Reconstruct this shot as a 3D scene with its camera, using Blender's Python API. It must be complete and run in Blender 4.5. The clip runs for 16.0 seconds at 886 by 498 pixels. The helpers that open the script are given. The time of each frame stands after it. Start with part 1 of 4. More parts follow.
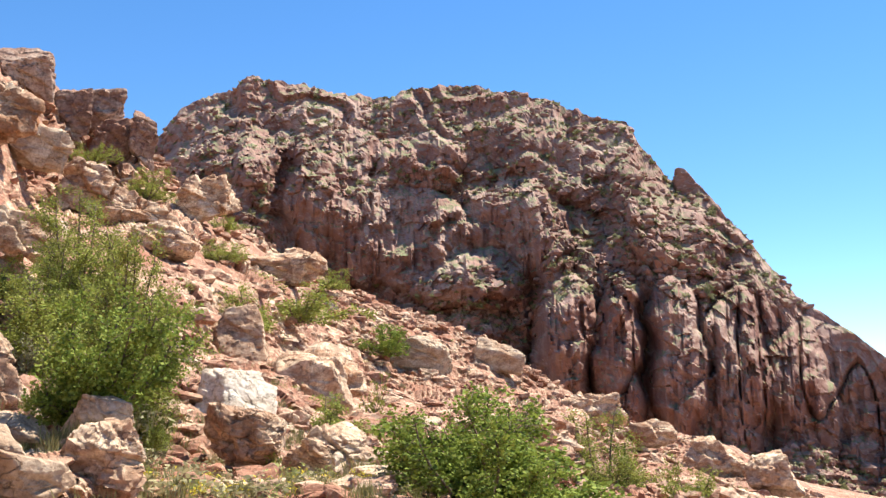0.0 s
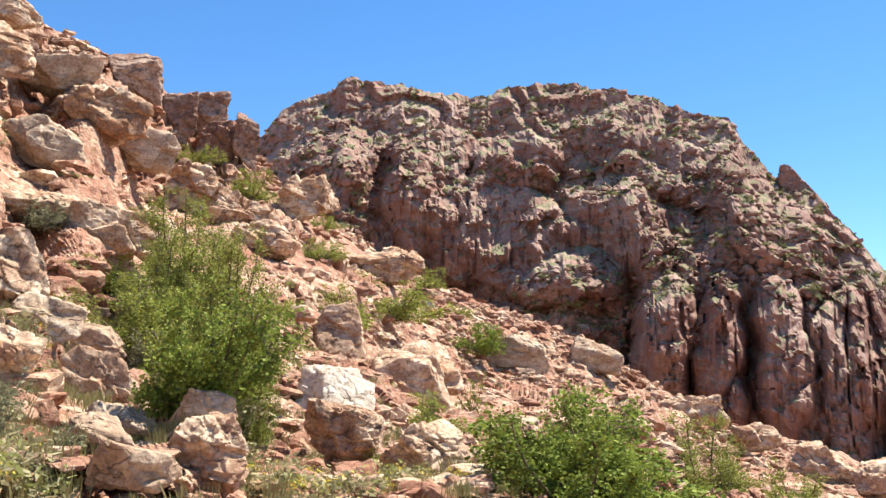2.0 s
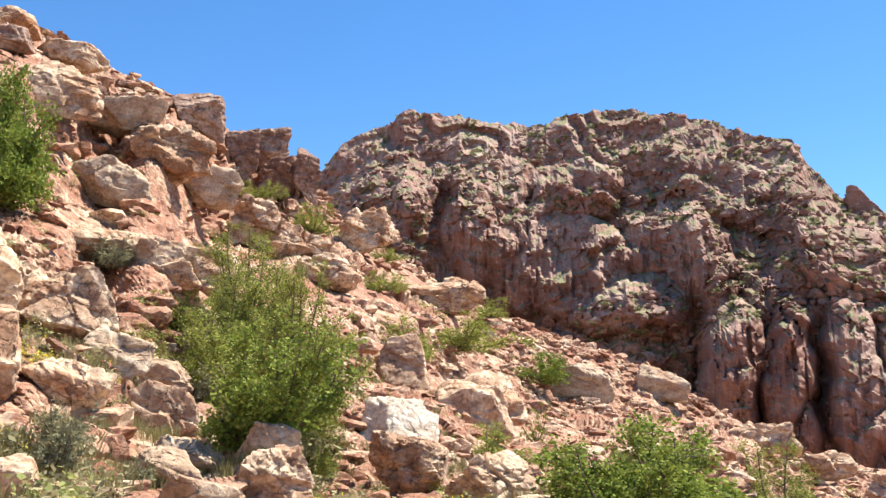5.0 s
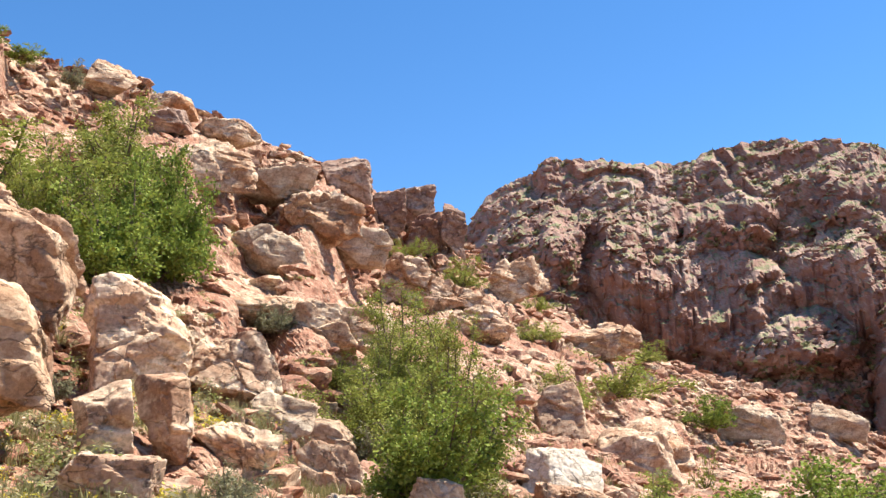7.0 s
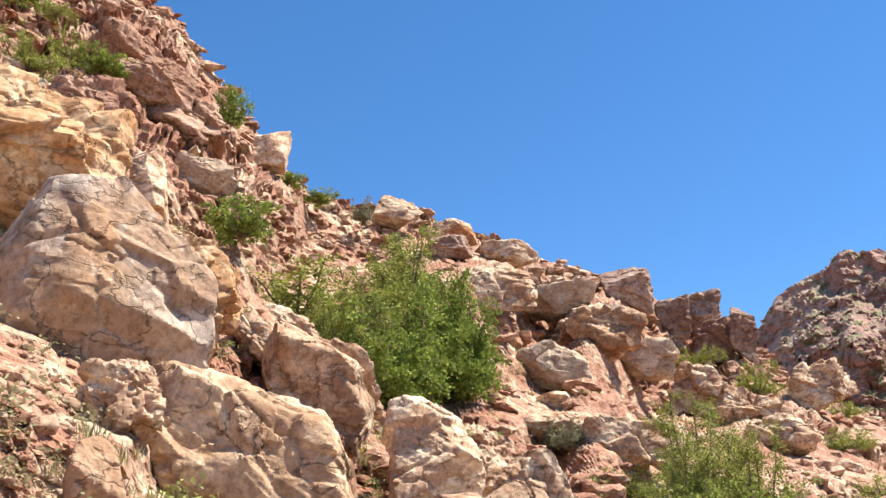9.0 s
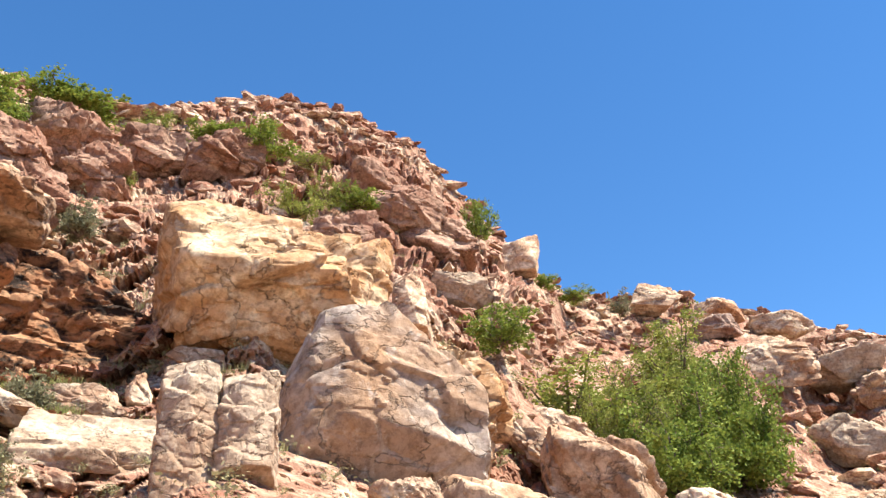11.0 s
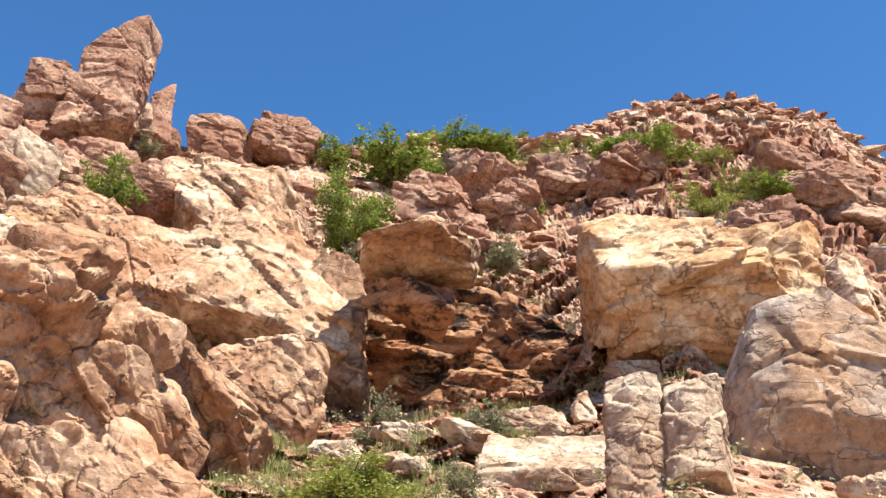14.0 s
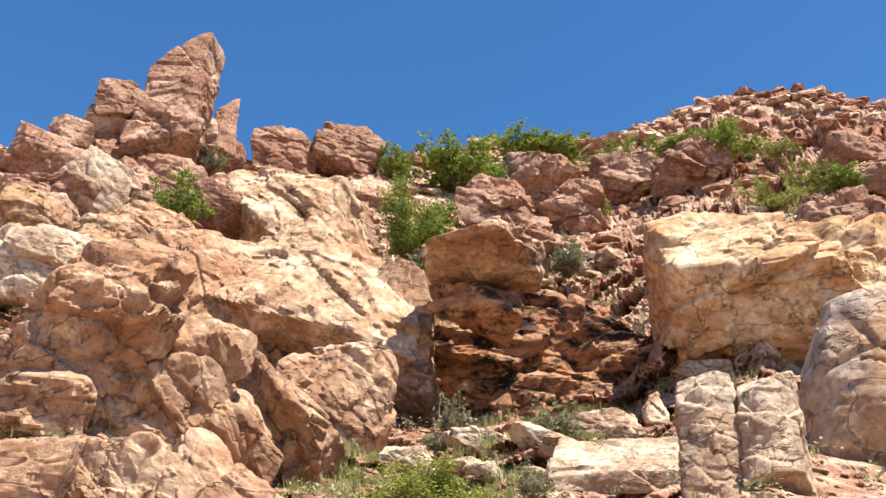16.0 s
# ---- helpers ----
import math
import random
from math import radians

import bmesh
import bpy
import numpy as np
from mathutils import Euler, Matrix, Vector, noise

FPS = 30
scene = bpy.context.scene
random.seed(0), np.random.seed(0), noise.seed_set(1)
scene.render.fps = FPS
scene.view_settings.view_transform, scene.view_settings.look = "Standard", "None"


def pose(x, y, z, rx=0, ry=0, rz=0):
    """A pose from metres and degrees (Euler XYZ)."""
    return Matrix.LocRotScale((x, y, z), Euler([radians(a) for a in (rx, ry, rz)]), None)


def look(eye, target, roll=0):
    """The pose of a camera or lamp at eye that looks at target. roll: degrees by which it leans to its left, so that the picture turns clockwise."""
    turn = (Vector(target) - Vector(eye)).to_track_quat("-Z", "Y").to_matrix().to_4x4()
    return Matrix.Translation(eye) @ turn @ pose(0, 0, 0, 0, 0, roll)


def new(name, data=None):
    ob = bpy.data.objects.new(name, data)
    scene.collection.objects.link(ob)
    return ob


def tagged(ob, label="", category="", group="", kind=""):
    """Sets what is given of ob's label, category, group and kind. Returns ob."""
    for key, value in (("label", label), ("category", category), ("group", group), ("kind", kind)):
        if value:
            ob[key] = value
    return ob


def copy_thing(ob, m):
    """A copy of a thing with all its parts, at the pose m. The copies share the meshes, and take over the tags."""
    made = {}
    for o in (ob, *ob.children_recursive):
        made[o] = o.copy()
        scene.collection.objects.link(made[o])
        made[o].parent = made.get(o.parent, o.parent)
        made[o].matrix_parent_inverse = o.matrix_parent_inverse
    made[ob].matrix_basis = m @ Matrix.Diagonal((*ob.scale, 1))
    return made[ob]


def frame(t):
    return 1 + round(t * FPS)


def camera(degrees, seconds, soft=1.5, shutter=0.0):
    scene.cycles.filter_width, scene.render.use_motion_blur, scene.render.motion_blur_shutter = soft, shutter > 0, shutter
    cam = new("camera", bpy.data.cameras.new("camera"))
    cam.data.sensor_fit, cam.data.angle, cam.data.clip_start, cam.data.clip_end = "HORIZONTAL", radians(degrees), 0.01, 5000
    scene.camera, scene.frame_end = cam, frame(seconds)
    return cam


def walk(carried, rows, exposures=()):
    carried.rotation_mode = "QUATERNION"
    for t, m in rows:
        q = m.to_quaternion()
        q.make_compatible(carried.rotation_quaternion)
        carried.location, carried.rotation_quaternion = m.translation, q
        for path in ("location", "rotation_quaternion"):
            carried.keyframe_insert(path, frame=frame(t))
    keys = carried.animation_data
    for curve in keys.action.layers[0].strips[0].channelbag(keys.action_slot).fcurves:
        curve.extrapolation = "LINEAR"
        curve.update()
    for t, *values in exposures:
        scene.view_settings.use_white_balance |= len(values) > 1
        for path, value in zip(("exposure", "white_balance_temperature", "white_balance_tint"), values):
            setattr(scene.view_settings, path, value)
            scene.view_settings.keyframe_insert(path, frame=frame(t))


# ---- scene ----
# ---- camera ----
# seconds, yaw, pitch, roll; the camera turns where it stands
PATH = [
    (0.0, -2.81, 9.89, 0.28),
    (0.5, -2.47, 9.11, -0.39),
    (1.0, 0.10, 9.56, -0.41),
    (1.5, 1.97, 9.55, -0.18),
    (2.0, 2.70, 9.80, -0.72),
    (2.5, 3.66, 10.20, -1.08),
    (3.0, 4.20, 10.95, -1.30),
    (3.2, 4.00, 11.34, -1.21),
    (5.3, 6.89, 11.50, -0.30),
    (5.5, 7.56, 10.79, -0.74),
    (6.0, 9.22, 11.49, 0.15),
    (6.5, 11.97, 12.38, 0.89),
    (7.0, 15.60, 14.52, 1.46),
    (7.5, 18.78, 16.74, 1.93),
    (8.0, 23.48, 19.16, 1.40),
    (8.5, 28.18, 19.62, 0.57),
    (8.7, 29.81, 20.30, 0.38),
    (10.8, 46.80, 26.96, 1.66),
    (11.0, 48.86, 27.35, 1.66),
    (11.5, 53.84, 27.50, 1.74),
    (12.0, 58.21, 28.18, 1.62),
    (12.5, 62.09, 27.97, 1.66),
    (13.0, 65.76, 27.56, 0.98),
    (13.5, 69.81, 28.63, 0.22),
    (14.0, 74.38, 28.08, -0.72),
    (14.5, 76.90, 29.70, -0.98),
    (15.0, 76.89, 30.10, -1.33),
    (15.5, 78.06, 29.97, -1.61),
    (16.0, 78.51, 28.30, -0.93),
]
EYE = (0.0, 0.0, 0.0)
cam = camera(48.29, 16.0, soft=1.45)
EXPOSURES = [(0.0, 1.30), (6.0, 1.34), (8.5, 1.28), (11.0, 1.42), (14.0, 1.30), (16.0, 1.26)]
walk(cam, [(t, pose(*EYE, 90 + p, r, y)) for t, y, p, r in PATH], EXPOSURES)

# ---- world and sun ----
SUN_AZ, SUN_EL = -55.0, 63.0          # degrees, counted left from straight ahead
world = bpy.data.worlds.new("world")
scene.world = world
world.use_nodes = True
wn = world.node_tree.nodes
sky = wn.new("ShaderNodeTexSky")
sky.sky_type = "NISHITA"
sky.sun_disc = False
sky.sun_elevation = radians(SUN_EL)
sky.sun_rotation = radians(-SUN_AZ)
sky.air_density, sky.dust_density, sky.ozone_density = 0.9, 0.0, 1.4
sky.altitude = 1600
deep = wn.new("ShaderNodeHueSaturation")          # the deep blue of dry mountain air
deep.inputs["Saturation"].default_value = 1.26
world.node_tree.links.new(sky.outputs[0], deep.inputs["Color"])
world.node_tree.links.new(deep.outputs[0], wn["Background"].inputs[0])
wn["Background"].inputs[1].default_value = 0.096
sun_data = bpy.data.lights.new("sun", "SUN")
sun_data.energy, sun_data.angle, sun_data.color = 5.0, radians(0.5), (1.0, 0.92, 0.80)
sun = new("sun", sun_data)
sa, se = radians(SUN_AZ), radians(SUN_EL)
sun.matrix_world = look(Vector((-math.sin(sa) * math.cos(se), math.cos(sa) * math.cos(se), math.sin(se))) * 300, (0, 0, 0))


# ---- materials ----
class Mat:
    """A small builder for node materials."""

    def __init__(self, name, rough=0.9):
        self.m = bpy.data.materials.new(name)
        self.m.use_nodes = True
        self.n, self.l = self.m.node_tree.nodes, self.m.node_tree.links
        self.b = self.n["Principled BSDF"]
        self.b.inputs["Roughness"].default_value = rough
        self.b.inputs["Specular IOR Level"].default_value = 0.25
        self.geo = self.n.new("ShaderNodeNewGeometry")

    def pos(self, sx=1, sy=1, sz=1, rot=(0, 0, 0), coord="Position"):
        mp = self.n.new("ShaderNodeMapping")
        mp.inputs["Scale"].default_value = (sx, sy, sz)
        mp.inputs["Rotation"].default_value = [radians(a) for a in rot]
        if coord == "Position":
            self.l.new(self.geo.outputs["Position"], mp.inputs[0])
        else:
            tc = self.n.new("ShaderNodeTexCoord")
            self.l.new(tc.outputs[coord], mp.inputs[0])
        return mp.outputs[0]

    def noise(self, vec, scale, detail=6, rough=0.55, dist=0.0):
        t = self.n.new("ShaderNodeTexNoise")
        t.inputs["Scale"].default_value, t.inputs["Detail"].default_value = scale, detail
        t.inputs["Roughness"].default_value, t.inputs["Distortion"].default_value = rough, dist
        self.l.new(vec, t.inputs["Vector"])
        return t.outputs[0]

    def voronoi(self, vec, scale, feature="F1", out=0):
        t = self.n.new("ShaderNodeTexVoronoi")
        t.feature = feature
        t.inputs["Scale"].default_value = scale
        self.l.new(vec, t.inputs["Vector"])
        return t.outputs[out]

    def ramp(self, fac, stops):
        r = self.n.new("ShaderNodeValToRGB")
        e = r.color_ramp.elements
        while len(e) < len(stops):
            e.new(0.5)
        for i, (p, c) in enumerate(stops):
            e[i].position = p
            e[i].color = (*c, 1) if len(c) == 3 else c
        self.l.new(fac, r.inputs[0])
        return r.outputs[0]

    def grey(self, fac, a, b, lo=0.0, hi=1.0):
        return self.ramp(fac, [(a, (lo,) * 3), (b, (hi,) * 3)])

    def mix(self, fac, a, b, blend="MIX"):
        m = self.n.new("ShaderNodeMix")
        m.data_type, m.blend_type = "RGBA", blend
        for v, i in ((fac, 0), (a, 6), (b, 7)):
            if isinstance(v, (int, float)):
                m.inputs[i].default_value = v
            elif isinstance(v, tuple):
                m.inputs[i].default_value = (*v, 1)
            else:
                self.l.new(v, m.inputs[i])
        return m.outputs[2]

    def math(self, op, a, b):
        m = self.n.new("ShaderNodeMath")
        m.operation = op
        for v, i in ((a, 0), (b, 1)):
            if isinstance(v, (int, float)):
                m.inputs[i].default_value = v
            else:
                self.l.new(v, m.inputs[i])
        return m.outputs[0]

    def bump(self, height, dist, strength=1.0, normal=None):
        b = self.n.new("ShaderNodeBump")
        b.inputs["Distance"].default_value, b.inputs["Strength"].default_value = dist, strength
        self.l.new(height, b.inputs["Height"])
        if normal is not None:
            self.l.new(normal, b.inputs["Normal"])
        self.l.new(b.outputs[0], self.b.inputs["Normal"])
        return b.outputs[0]

    def colour(self, c):
        self.l.new(c, self.b.inputs["Base Color"])
        return self.m


ALBEDO = 0.74        # how light the whole stone is


def rock_material(name, pale, tan, rust, dark, rust_at=0.55, k=1.0, coord="Position", stain=0.6, tint=False, stain_at=0.56):
    """Weathered sandstone: pale crust, tan body, rust stains, dark varnish and joints. k: scale of the pattern."""
    pale, tan, rust, dark = [tuple(min(v * ALBEDO * f_, 0.82) for v in c_) for c_, f_ in ((pale, 1.26), (tan, 1.04), (rust, 1.0), (dark, 0.8))]
    m = Mat(name, 0.92)
    p = m.pos(1, 1, 1, coord=coord)
    bed = m.pos(1, 1, 1.7, (14, -10, 20), coord=coord)
    big = m.noise(p, 0.22 * k, 5, 0.6, 0.15)
    mid = m.noise(bed, 0.9 * k, 9, 0.68, 0.1)
    fine = m.noise(p, 7 * k, 8, 0.72)
    c = m.mix(m.grey(mid, 0.46, 0.59), tan, pale)
    c = m.mix(m.grey(big, rust_at - 0.08, rust_at + 0.1, 0, 0.85), c, rust)
    c = m.mix(m.grey(m.noise(p, 2.6 * k, 8, 0.74, 0.15), 0.55, 0.62, 0, 0.6), c, pale)
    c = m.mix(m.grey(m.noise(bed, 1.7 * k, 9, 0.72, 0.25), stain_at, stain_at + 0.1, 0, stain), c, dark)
    c = m.mix(m.grey(fine, 0.38, 0.56, 0.68, 0.0), c, m.mix(1.0, c, (0.42, 0.38, 0.35), "MULTIPLY"))
    info = m.n.new("ShaderNodeObjectInfo")
    own = m.math("FRACT", m.math("ADD", info.outputs["Random"], m.geo.outputs["Random Per Island"]), 0)
    if tint:
        c = m.mix(1.0, c, m.ramp(own, [(0.0, (0.76, 0.67, 0.61)), (0.3, (0.97, 0.93, 0.88)), (0.6, (1.08, 1.06, 1.03)), (0.85, (1.04, 0.96, 0.87)), (1.0, (1.24, 1.22, 1.17))]), "MULTIPLY")
    joint = m.math("ABSOLUTE", m.math("SUBTRACT", m.noise(m.pos(1, 1, 1.6, (20, 10, 30), coord=coord), 0.8 * k, 6, 0.55, 0.2), 0.5), 0)
    line = m.grey(joint, 0.0, 0.011)
    c = m.mix(m.grey(joint, 0.002, 0.009, 0.42, 0.0), c, dark)
    n1 = m.bump(m.mix(0.3, mid, fine), 0.12 / k, 0.8)
    n2 = m.bump(line, 0.07 / k, 0.7, n1)
    m.bump(m.noise(p, 24 * k, 5, 0.75), 0.012 / k, 0.7, n2)
    return m.colour(c)


PALE, TAN, RUST, DARK = (0.76, 0.64, 0.48), (0.44, 0.28, 0.18), (0.46, 0.22, 0.10), (0.12, 0.075, 0.055)
M_SLOPE = rock_material("slope_rock", PALE, (0.46, 0.272, 0.19), (0.43, 0.20, 0.13), DARK, 0.475, tint=True)
M_BOULDER = rock_material("boulder_rock", (0.76, 0.63, 0.475), (0.54, 0.36, 0.245), RUST, DARK, 0.58, 0.9, tint=True)
M_CRAG = rock_material("crag_rock", (0.69, 0.55, 0.405), (0.49, 0.33, 0.215), (0.47, 0.255, 0.145), DARK, 0.50, 0.6, tint=True)
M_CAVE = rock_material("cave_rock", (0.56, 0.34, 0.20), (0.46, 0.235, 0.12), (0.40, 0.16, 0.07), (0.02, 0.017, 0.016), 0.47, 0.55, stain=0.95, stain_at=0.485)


def mountain_material():
    m = Mat("mountain_rock", 0.95)
    p = m.pos()
    col = m.pos(1, 1, 0.22)
    bed = m.pos(1, 1, 4.0, (6, -6, 0))
    streak = m.noise(col, 0.035, 9, 0.62, 0.5)
    c = m.ramp(streak, [(0.3, (0.17, 0.095, 0.078)), (0.46, (0.28, 0.16, 0.125)), (0.6, (0.35, 0.235, 0.19)), (0.75, (0.48, 0.38, 0.315))])
    c = m.mix(m.grey(m.noise(bed, 0.05, 9, 0.68, 0.4), 0.5, 0.66, 0, 0.6), c, (0.43, 0.325, 0.265))
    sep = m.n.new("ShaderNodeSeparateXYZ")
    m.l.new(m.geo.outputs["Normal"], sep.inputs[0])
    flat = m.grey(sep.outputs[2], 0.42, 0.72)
    # steep faces redder and darker: the shade of the cliffs put into the colour
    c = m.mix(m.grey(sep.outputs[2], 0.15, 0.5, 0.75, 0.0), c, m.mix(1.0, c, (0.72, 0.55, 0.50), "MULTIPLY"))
    scrub = m.grey(m.noise(p, 0.13, 9, 0.72), 0.47, 0.56)
    high = m.n.new("ShaderNodeSeparateXYZ")
    m.l.new(m.geo.outputs["Position"], high.inputs[0])
    cap = m.math("ADD", m.math("MULTIPLY", high.outputs[2], 0.006), m.math("MULTIPLY", m.noise(p, 0.02, 5, 0.6), 0.9))
    c = m.mix(m.grey(cap, 1.25, 1.8, 0, 0.5), c, m.mix(m.noise(p, 0.2, 6, 0.7), (0.21, 0.165, 0.14), (0.46, 0.38, 0.32)))
    c = m.mix(m.math("MULTIPLY", flat, scrub), c, (0.17, 0.18, 0.09))
    c = m.mix(m.grey(m.noise(p, 0.5, 4, 0.7), 0.62, 0.7, 0, 0.6), c, (0.5, 0.44, 0.38))
    m.bump(m.noise(p, 0.16, 9, 0.7, 0.2), 1.6, 0.7)
    return m.colour(c)


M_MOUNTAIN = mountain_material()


# ---- noise on arrays ----
def hash3(ix, iy, iz, seed):
    h = (ix.astype(np.int64) * 374761393 + iy.astype(np.int64) * 668265263 + iz.astype(np.int64) * 2147483647 + seed * 974711) & 0xFFFFFFFF
    h = ((h ^ (h >> 13)) * 1274126177) & 0xFFFFFFFF
    h = ((h ^ (h >> 16)) * 2246822519) & 0xFFFFFFFF
    return ((h ^ (h >> 15)) & 0xFFFFFF).astype(np.float64) / 0xFFFFFF


def value_noise(p, seed=0):
    f = np.floor(p)
    u = p - f
    u = u * u * (3 - 2 * u)
    out = np.zeros(len(p))
    for dx in (0, 1):
        wx = u[:, 0] if dx else 1 - u[:, 0]
        for dy in (0, 1):
            wy = u[:, 1] if dy else 1 - u[:, 1]
            for dz in (0, 1):
                wz = u[:, 2] if dz else 1 - u[:, 2]
                out += wx * wy * wz * hash3(f[:, 0] + dx, f[:, 1] + dy, f[:, 2] + dz, seed)
    return out * 2 - 1


def fbm(p, octaves=4, seed=0, gain=0.5):
    out, a = np.zeros(len(p)), 1.0
    for o in range(octaves):
        out += a * value_noise(p * 2.03 ** o + o * 17.3, seed + o)
        a *= gain
    return out


def blocks(p, seed=0, soft=0.0):
    """Broken rock: for each point the height of its block (with a tilt of its own) and the distance to the joint."""
    f = np.floor(p)
    d1, d2 = np.full(len(p), 9.0), np.full(len(p), 9.0)
    height = np.zeros(len(p))
    num, den = np.zeros(len(p)), np.full(len(p), 1e-30)
    for dx in (-1, 0, 1):
        for dy in (-1, 0, 1):
            for dz in (-1, 0, 1):
                c = f + (dx, dy, dz)
                h = [hash3(c[:, 0], c[:, 1], c[:, 2], seed + k) for k in range(4)]
                v = c + np.stack(h[:3], 1) - p
                d = (v * v).sum(1)
                nearer = d < d1
                d2 = np.where(nearer, d1, np.minimum(d2, d))
                tilt = v[:, 0] * (h[1] - 0.5) + v[:, 1] * (h[2] - 0.5) + v[:, 2] * (h[0] - 0.5)
                own_height = h[3] - 0.5 + 1.1 * tilt
                height = np.where(nearer, own_height, height)
                if soft:                                  # steps with a short slope instead of a sheer break
                    w = np.exp(-np.sqrt(d) / soft)
                    num += w * own_height
                    den += w
                d1 = np.where(nearer, d, d1)
    return (num / den if soft else height), np.sqrt(d2) - np.sqrt(d1)


def grid_mesh(name, verts, rows, cols, material, wrap=False, smooth=True):
    """A mesh of rows x cols points, joined into quads."""
    r, c = np.meshgrid(np.arange(rows - 1), np.arange(cols if wrap else cols - 1), indexing="ij")
    c1 = (c + 1) % cols
    quads = np.stack([r * cols + c, r * cols + c1, (r + 1) * cols + c1, (r + 1) * cols + c], -1).reshape(-1, 4)
    return array_mesh(name, verts, quads, material, smooth)


def array_mesh(name, verts, faces, material, smooth=True):
    n = faces.shape[1]
    me = bpy.data.meshes.new(name)
    me.vertices.add(len(verts))
    me.vertices.foreach_set("co", np.ascontiguousarray(verts, np.float32).ravel())
    me.loops.add(faces.size)
    me.loops.foreach_set("vertex_index", faces.astype(np.int32).ravel())
    me.polygons.add(len(faces))
    me.polygons.foreach_set("loop_start", np.arange(0, faces.size, n, dtype=np.int32))
    me.polygons.foreach_set("use_smooth", np.full(len(faces), smooth))
    me.update(calc_edges=True)
    me.validate()
    me.materials.append(material)
    return me


# ---- the hillside ----
# ridge: azimuth (left of ahead), its elevation seen from the path, its distance
RIDGE = np.array([
    (-37.0, -9.0, 150), (-27.1, -5.4, 160), (-21.8, -3.6, 165), (-18.9, -1.5, 165), (-13.2, -0.1, 160), (-9.9, 1.7, 155), (-5.3, 4.7, 150),
    (-0.7, 6.3, 145), (4.4, 8.1, 140), (8.3, 10.6, 132), (10.3, 11.6, 128), (13.6, 14.6, 120), (19.2, 17.9, 112), (22.6, 19.6, 106),
    (26.1, 20.9, 100), (30.0, 22.3, 94), (34.0, 23.6, 90), (40.4, 24.3, 84), (42.4, 26.1, 82), (45.4, 29.1, 80), (49.7, 33.4, 78),
    (55.0, 35.4, 78), (60.0, 35.8, 78), (64.0, 35.1, 76), (68.2, 34.2, 74), (79.3, 34.1, 68), (85.2, 33.2, 58), (99.1, 32.2, 52),
    (115.1, 27.4, 50)])
# foot of the slope: azimuth, elevation and distance where it begins
FOOT = np.array([(-38, -12, 13), (0, -9, 13), (25, -6.5, 13), (45, 0, 13), (60, 6, 13.5), (77, 8, 14), (116, 7, 13)])
AZ0, AZ1, STEP = -36.0, 115.0, 0.145


def ridge_at(az):
    return np.interp(az, RIDGE[:, 0], RIDGE[:, 1]), np.interp(az, RIDGE[:, 0], RIDGE[:, 2])


def foot_at(az):
    return np.interp(az, FOOT[:, 0], FOOT[:, 1]), np.interp(az, FOOT[:, 0], FOOT[:, 2])


def way(az, el):
    a, e = np.radians(az), np.radians(el)
    return np.stack([-np.sin(a) * np.cos(e), np.cos(a) * np.cos(e), np.sin(e)], -1)


SLOPE_ROWS = 200
AZS = np.arange(AZ0, AZ1 + 1e-6, STEP)


def slope_table():
    """Distance of the smooth slope for each azimuth and each step from foot to ridge, with ledges and faces."""
    e1, r1 = ridge_at(AZS)
    e0, r0 = foot_at(AZS)
    s = np.linspace(0, 1, SLOPE_ROWS)[:, None]
    el = e0 + (e1 - e0) * s
    az = np.broadcast_to(AZS, el.shape)
    q = np.stack([az.ravel() * 0.10 + 3, el.ravel() * 0.55 + az.ravel() * 0.05, np.zeros(el.size)], 1)
    n = fbm(q, 4, 11).reshape(el.shape)
    w = 0.25 + 1.5 / (1 + np.exp(-7 * n))
    run = np.cumsum(w, 0) - w[0]
    run /= run[-1]
    dist = r0 * (r1 / r0) ** run
    # the hollow below the overhang
    hollow = np.exp(-((az - 72.5) / 6.0) ** 4 - ((el - 22.8) / 4.0) ** 4)
    return el, dist * (1 + 0.20 * hollow)


SLOPE_EL, SLOPE_DIST = slope_table()


def on_slope(az, el):
    """The place on the smooth slope in that direction from the path, and its distance."""
    j = int(round((az - AZ0) / STEP))
    d = float(np.interp(el, SLOPE_EL[:, j], SLOPE_DIST[:, j]))
    v = way(az, el)
    return Vector(v) * (d / math.cos(radians(el))), d


